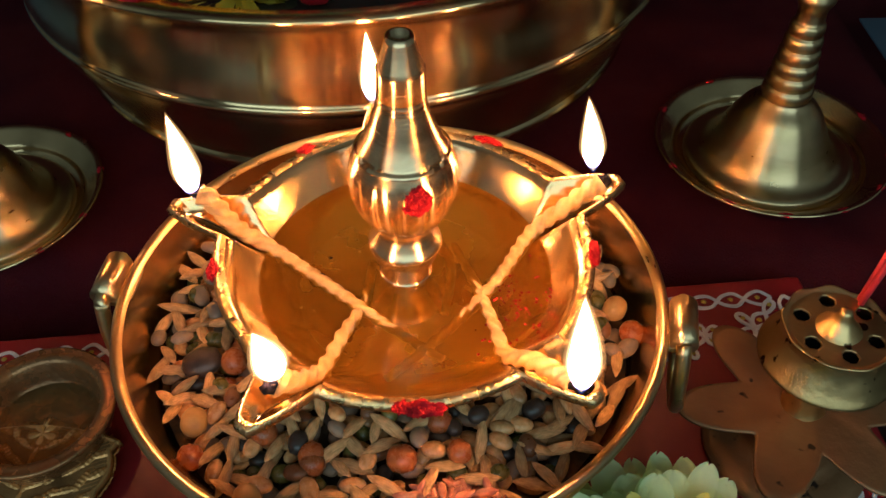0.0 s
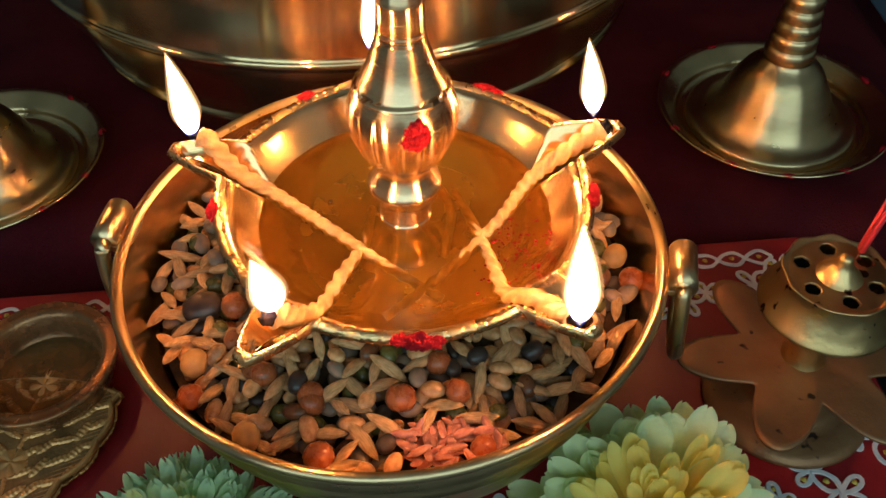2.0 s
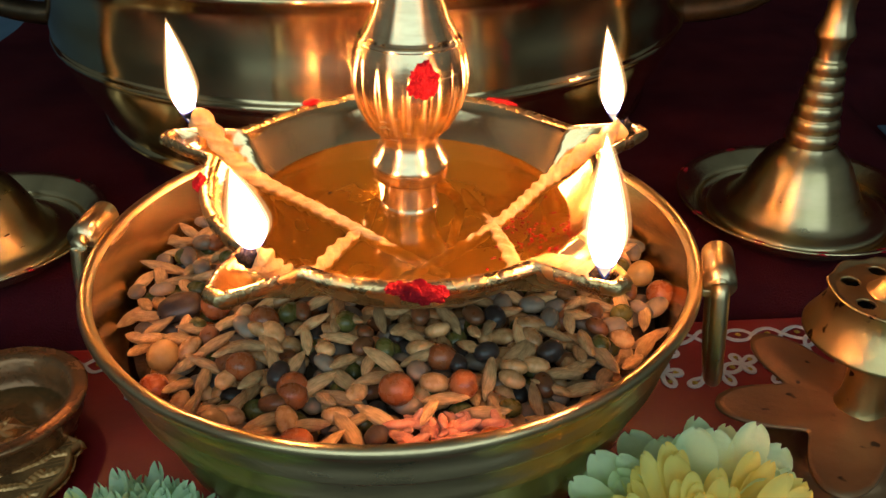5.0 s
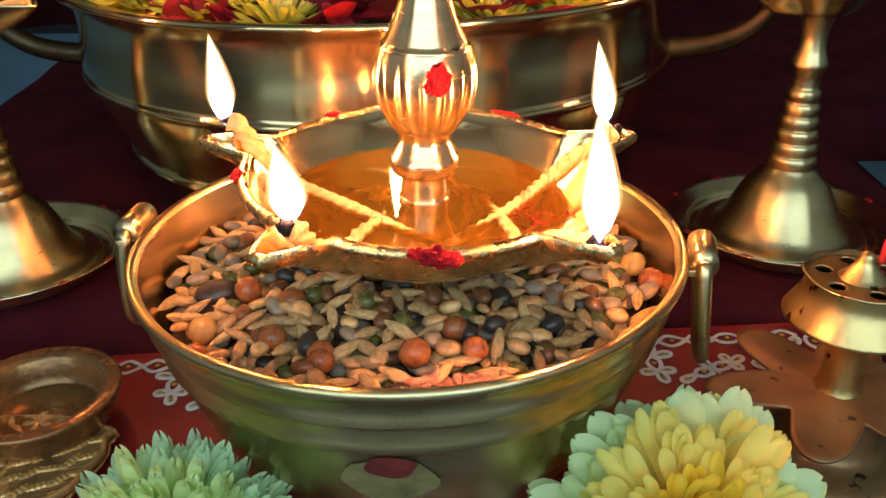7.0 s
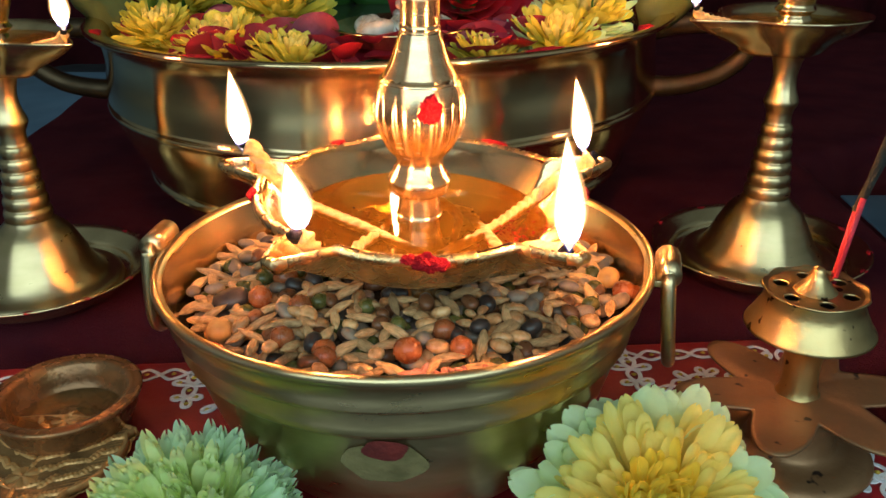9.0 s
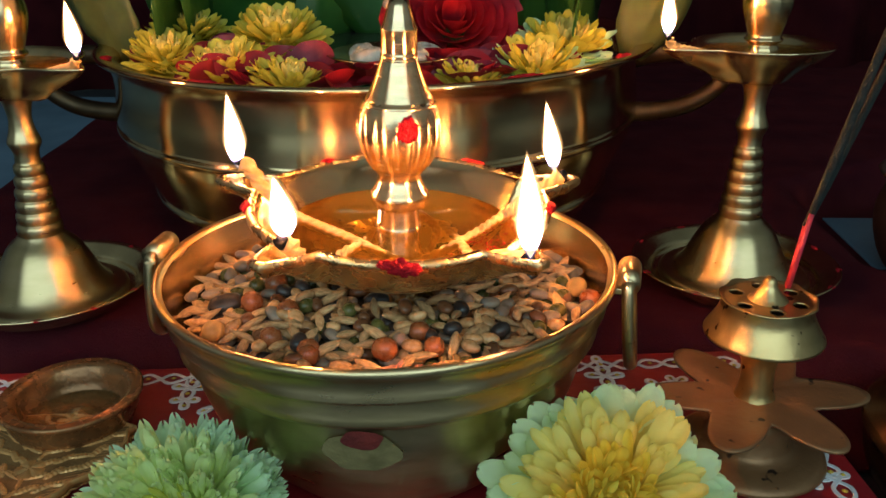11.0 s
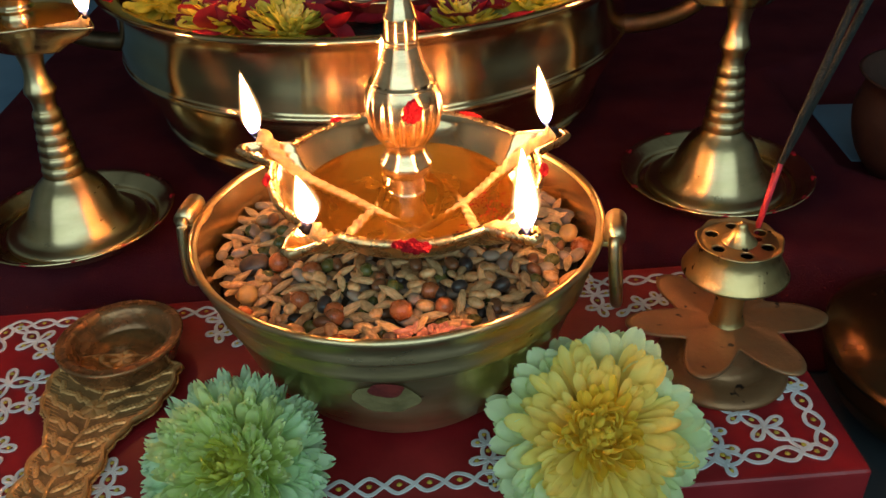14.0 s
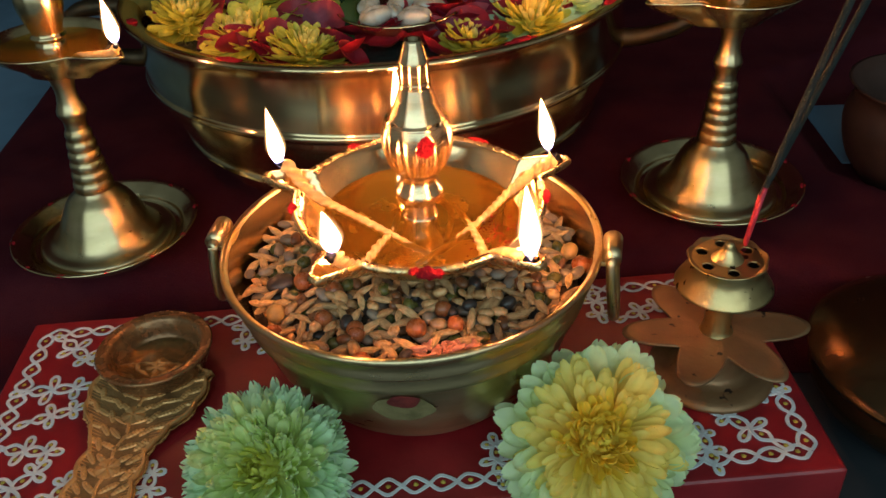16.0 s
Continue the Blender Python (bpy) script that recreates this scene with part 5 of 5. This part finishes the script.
sm.thickness, sm.offset = 0.0007, 0
cup = smooth_profile([(0.0060, 0.0186), (0.0048, 0.0215), (0.0044, 0.0260), (0.0050, 0.0310), (0.0072, 0.0355)], 20) + smooth_profile([(0.0100, 0.0372), (0.0152, 0.0384), (0.0158, 0.0390)], 8) + smooth_profile([(0.0156, 0.0394), (0.0140, 0.0420), (0.0122, 0.0458), (0.0118, 0.0490)], 16)
part("flared_cup", lathe(cup, 72), BRASS_OLD, holder)
bm = bmesh.new()
# top plate with six holes
holes = [(0.0083 * math.cos(radians(30 + 60 * k)), 0.0083 * math.sin(radians(30 + 60 * k))) for k in range(6)]
n = 144
g = []
for k in range(26):
    r = 0.0042 + (0.0124 - 0.0042) * k / 25
    row = []
    for i in range(n):
        a = 2 * math.pi * i / n
        w = 1 + (0.022 * math.cos(9 * a) if k > 21 else 0)
        row.append(bm.verts.new((r * w * math.cos(a), r * w * math.sin(a), 0.0490 + (0.0007 * (k - 21) / 4 if k > 21 else 0) + 0.0002 * math.cos(9 * a) * (k > 21))))
    g.append(row)
for p, q in zip(g, g[1:]):
    for i in range(n):
        f4 = (p[i], p[(i + 1) % n], q[(i + 1) % n], q[i])
        c = sum((v.co for v in f4), Vector()) / 4
        if all(math.hypot(c.x - hx, c.y - hy) > 0.00185 for hx, hy in holes):
            bm.faces.new(f4)
ob = part("top_plate", bm, BRASS_OLD, holder, "pierced scalloped top plate")
sm = ob.modifiers.new("thickness", "SOLIDIFY")
sm.thickness = 0.0006
# black disc that closes the cup below the pierced plate
part("inner_floor", lathe([(0.0, 0.0440), (0.0118, 0.0440)], 32), CHAR, holder, "black disc inside, below the holes")
part("cone", lathe(smooth_profile([(0.0052, 0.0490), (0.0040, 0.0502), (0.0022, 0.0526), (0.0014, 0.0548), (0.0, 0.0556)], 20), 40), BRASS_OLD, holder)


def stick(foot, end, top, r):
    ob = thing("incense_stick", "dark incense stick with a red painted foot", "incense", group="incense sticks")
    foot, end, top = Vector(foot), Vector(end), Vector(top)
    part("red_foot", sweep([foot, foot.lerp(end, 0.5), end], r * 0.62, 10), STICK_RED, ob, "red painted bamboo foot")
    pts = [end.lerp(top, k / 40) for k in range(41)]
    part("incense", sweep(pts, lambda u: r * (0.75 + 0.25 * min(1, u * 14)), 12), INCENSE, ob, "black incense paste")


d = Vector((0.0150, 0.0110, 0.0400))
s0 = Vector((0.1092, 0.0012, 0.0475))
stick(s0, Vector((0.1130, 0.0020, 0.0705)), Vector((0.1130, 0.0020, 0.0705)) + d * 3.6, 0.0012)
stick(s0 + Vector((0.0002, 0.0012, 0.0)), Vector((0.1128, 0.0046, 0.0660)), Vector((0.1128, 0.0046, 0.0660)) + (d + Vector((0.0042, 0.0010, 0))) * 3.6, 0.0012)

# ---- ornate spoon ----
spoon = thing("ritual_spoon", "ornate cast bronze ritual spoon with engraved handle, water in its bowl", "spoon")
SC = Vector((-0.0968, -0.0010, 0))
bm = lathe([(0.0, 0.0005), (0.0120, 0.0006), (0.0165, 0.0030), (0.0188, 0.0085), (0.0196, 0.0120), (0.0206, 0.0128), (0.0208, 0.0138), (0.0200, 0.0143), (0.0192, 0.0136), (0.0184, 0.0141), (0.0170, 0.0138), (0.0160, 0.0128), (0.0153, 0.0085), (0.0138, 0.0045), (0.0070, 0.0030), (0.0066, 0.0034), (0.0058, 0.0030), (0.0035, 0.0030), (0.0032, 0.0034), (0.0, 0.0030)], 72, at=(SC.x, SC.y))
part("spoon_bowl", bm, BRONZE_BOWL, spoon, "darkened bronze bowl")
bm = lathe([(0.0, 0.0060), (0.0146, 0.0060)], 48, at=(SC.x, SC.y))
part("water", bm, SPOON_WATER, spoon, "shallow water")
axis = Vector((-0.0032, -0.0610, 0)).normalized()
side = Vector((-axis.y, axis.x, 0))


def handle_half(s):
    """Half width of the handle s metres from the bowl's centre: a flared head, then a scalloped strip."""
    head = 0.0205 - 0.0100 * max(0, min(1, (s - 0.018) / 0.018)) ** 1.2
    return max(0.0100, head) + 0.0017 * abs(math.sin(math.pi * (s - 0.018) / 0.0115)) - 0.0007


L0, L1 = 0.0, 0.098


def leaf_bump(a, b, la, lb):
    """One engraved leaf: a rounded lobe with a midrib."""
    q = (a / la) ** 2 + (b / lb) ** 2
    if q >= 1:
        return 0.0
    return (1 - q) ** 0.32 * (0.72 + 0.28 * min(1, abs(b) / (0.25 * lb))) * (0.85 + 0.15 * math.cos(a * 5200))


def relief(s, x, w):
    """Engraving: raised edge, a middle stem with paired leaves, small rosettes, hatched ground."""
    if w - abs(x) < 0.0011:
        return 0.0011
    best = 0.22 * (0.5 + 0.5 * math.sin((s + 0.5 * abs(x)) * 5200))
    if abs(x - 0.0006 * math.sin(s * 420)) < 0.0005:
        best = max(best, 0.7)
    ax = abs(x)
    for row, (off, ang, la, lb, step, ph) in enumerate(((0.0034, 0.85, 0.0036, 0.00105, 0.0056, 0.0), (0.0074, 0.45, 0.0034, 0.0010, 0.0060, 0.0022), (0.0112, 1.0, 0.0034, 0.00105, 0.0058, 0.001), (0.0150, 0.35, 0.0034, 0.0010, 0.0062, 0.003), (0.0184, 0.85, 0.0028, 0.0010, 0.0058, 0.0015))):
        j = round((s - ph) / step)
        for jj in (j - 1, j, j + 1):
            ds, dx = s - (jj * step + ph), ax - off
            c, n = math.cos(ang + 0.25 * (jj % 2)), math.sin(ang + 0.25 * (jj % 2))
            best = max(best, leaf_bump(ds * c - dx * n, ds * n + dx * c, lb * 1.0 if row > 9 else la, lb))
    k = round((s - 0.0255) / 0.0230)
    ds = s - (0.0255 + 0.0230 * k)
    rr = math.hypot(ds, x)
    if rr < 0.0042:
        best = max(0.1, (1 - rr / 0.0050) ** 0.4 * (0.35 + 0.65 * abs(math.cos(2.5 * math.atan2(x, ds)))))
    return 0.0010 * best


for nm, mt, carve in (("handle", BRONZE, 1), ("handle_ground", BRONZE_DARK, 0)):
    bm = bmesh.new()
    n, nv = (480, 110) if carve else (60, 6)
    g = []
    for i in range(n + 1):
        s = L0 + (L1 - L0) * i / n
        w = (handle_half(s) if s > 0.004 else 0.0205 * (s / 0.004) ** 0.5 + 0.001) * (1 if carve else 0.93)
        row = []
        for j in range(nv + 1):
            v = -1 + 2 * j / nv
            base = 0.0056 - 0.0022 * min(1, s / 0.06) - 0.0006 * v * v
            p = SC + axis * s + side * (v * w)
            row.append(bm.verts.new((p.x, p.y, base + (relief(s, v * w, w) if carve else 0.00026))))
        g.append(row)
    for p, q in zip(g, g[1:]):
        for j in range(nv):
            bm.faces.new((p[j], p[j + 1], q[j + 1], q[j]))
    ob = part(nm, bm, mt, spoon, "handle engraved with leaves" if carve else "dark patina in the engraving")
    if carve:
        sm = ob.modifiers.new("thickness", "SOLIDIFY")
        sm.thickness, sm.offset = 0.0026, -1

# ---- vessels at the side ----
pot = thing("lidded_pot", "round aged copper pot with a lid, beside the board", "pot", (0.1865, -0.002, FLOOR_Z))
part("body", lathe([(0.0, 0.0), (0.030, 0.0)] + smooth_profile([(0.030, 0.0), (0.040, 0.006), (0.0455, 0.016), (0.0440, 0.024)], 20) + [(0.0470, 0.0245), (0.0475, 0.0262)], 72), POT, pot)
lid = part("lid", lathe([(0.0475, 0.0262)] + smooth_profile([(0.0468, 0.0275), (0.0380, 0.0330), (0.0240, 0.0375), (0.0100, 0.0390)], 20) + [(0.0, 0.0393)], 72), POT, pot)
part("knob", lathe([(0.0070, 0.0385), (0.0055, 0.0420), (0.0065, 0.0450), (0.0, 0.0465)], 40), POT, lid)
tum = thing("clay_tumbler", "dark brown clay tumbler standing behind the lamp", "cup", (0.249, 0.165, FLOOR_Z))
part("body", lathe([(0.0, 0.0), (0.026, 0.0)] + smooth_profile([(0.026, 0.0), (0.036, 0.015), (0.040, 0.033), (0.037, 0.047), (0.041, 0.054)], 24) + [(0.039, 0.054), (0.035, 0.046), (0.0, 0.022)], 64), CLAY, tum)
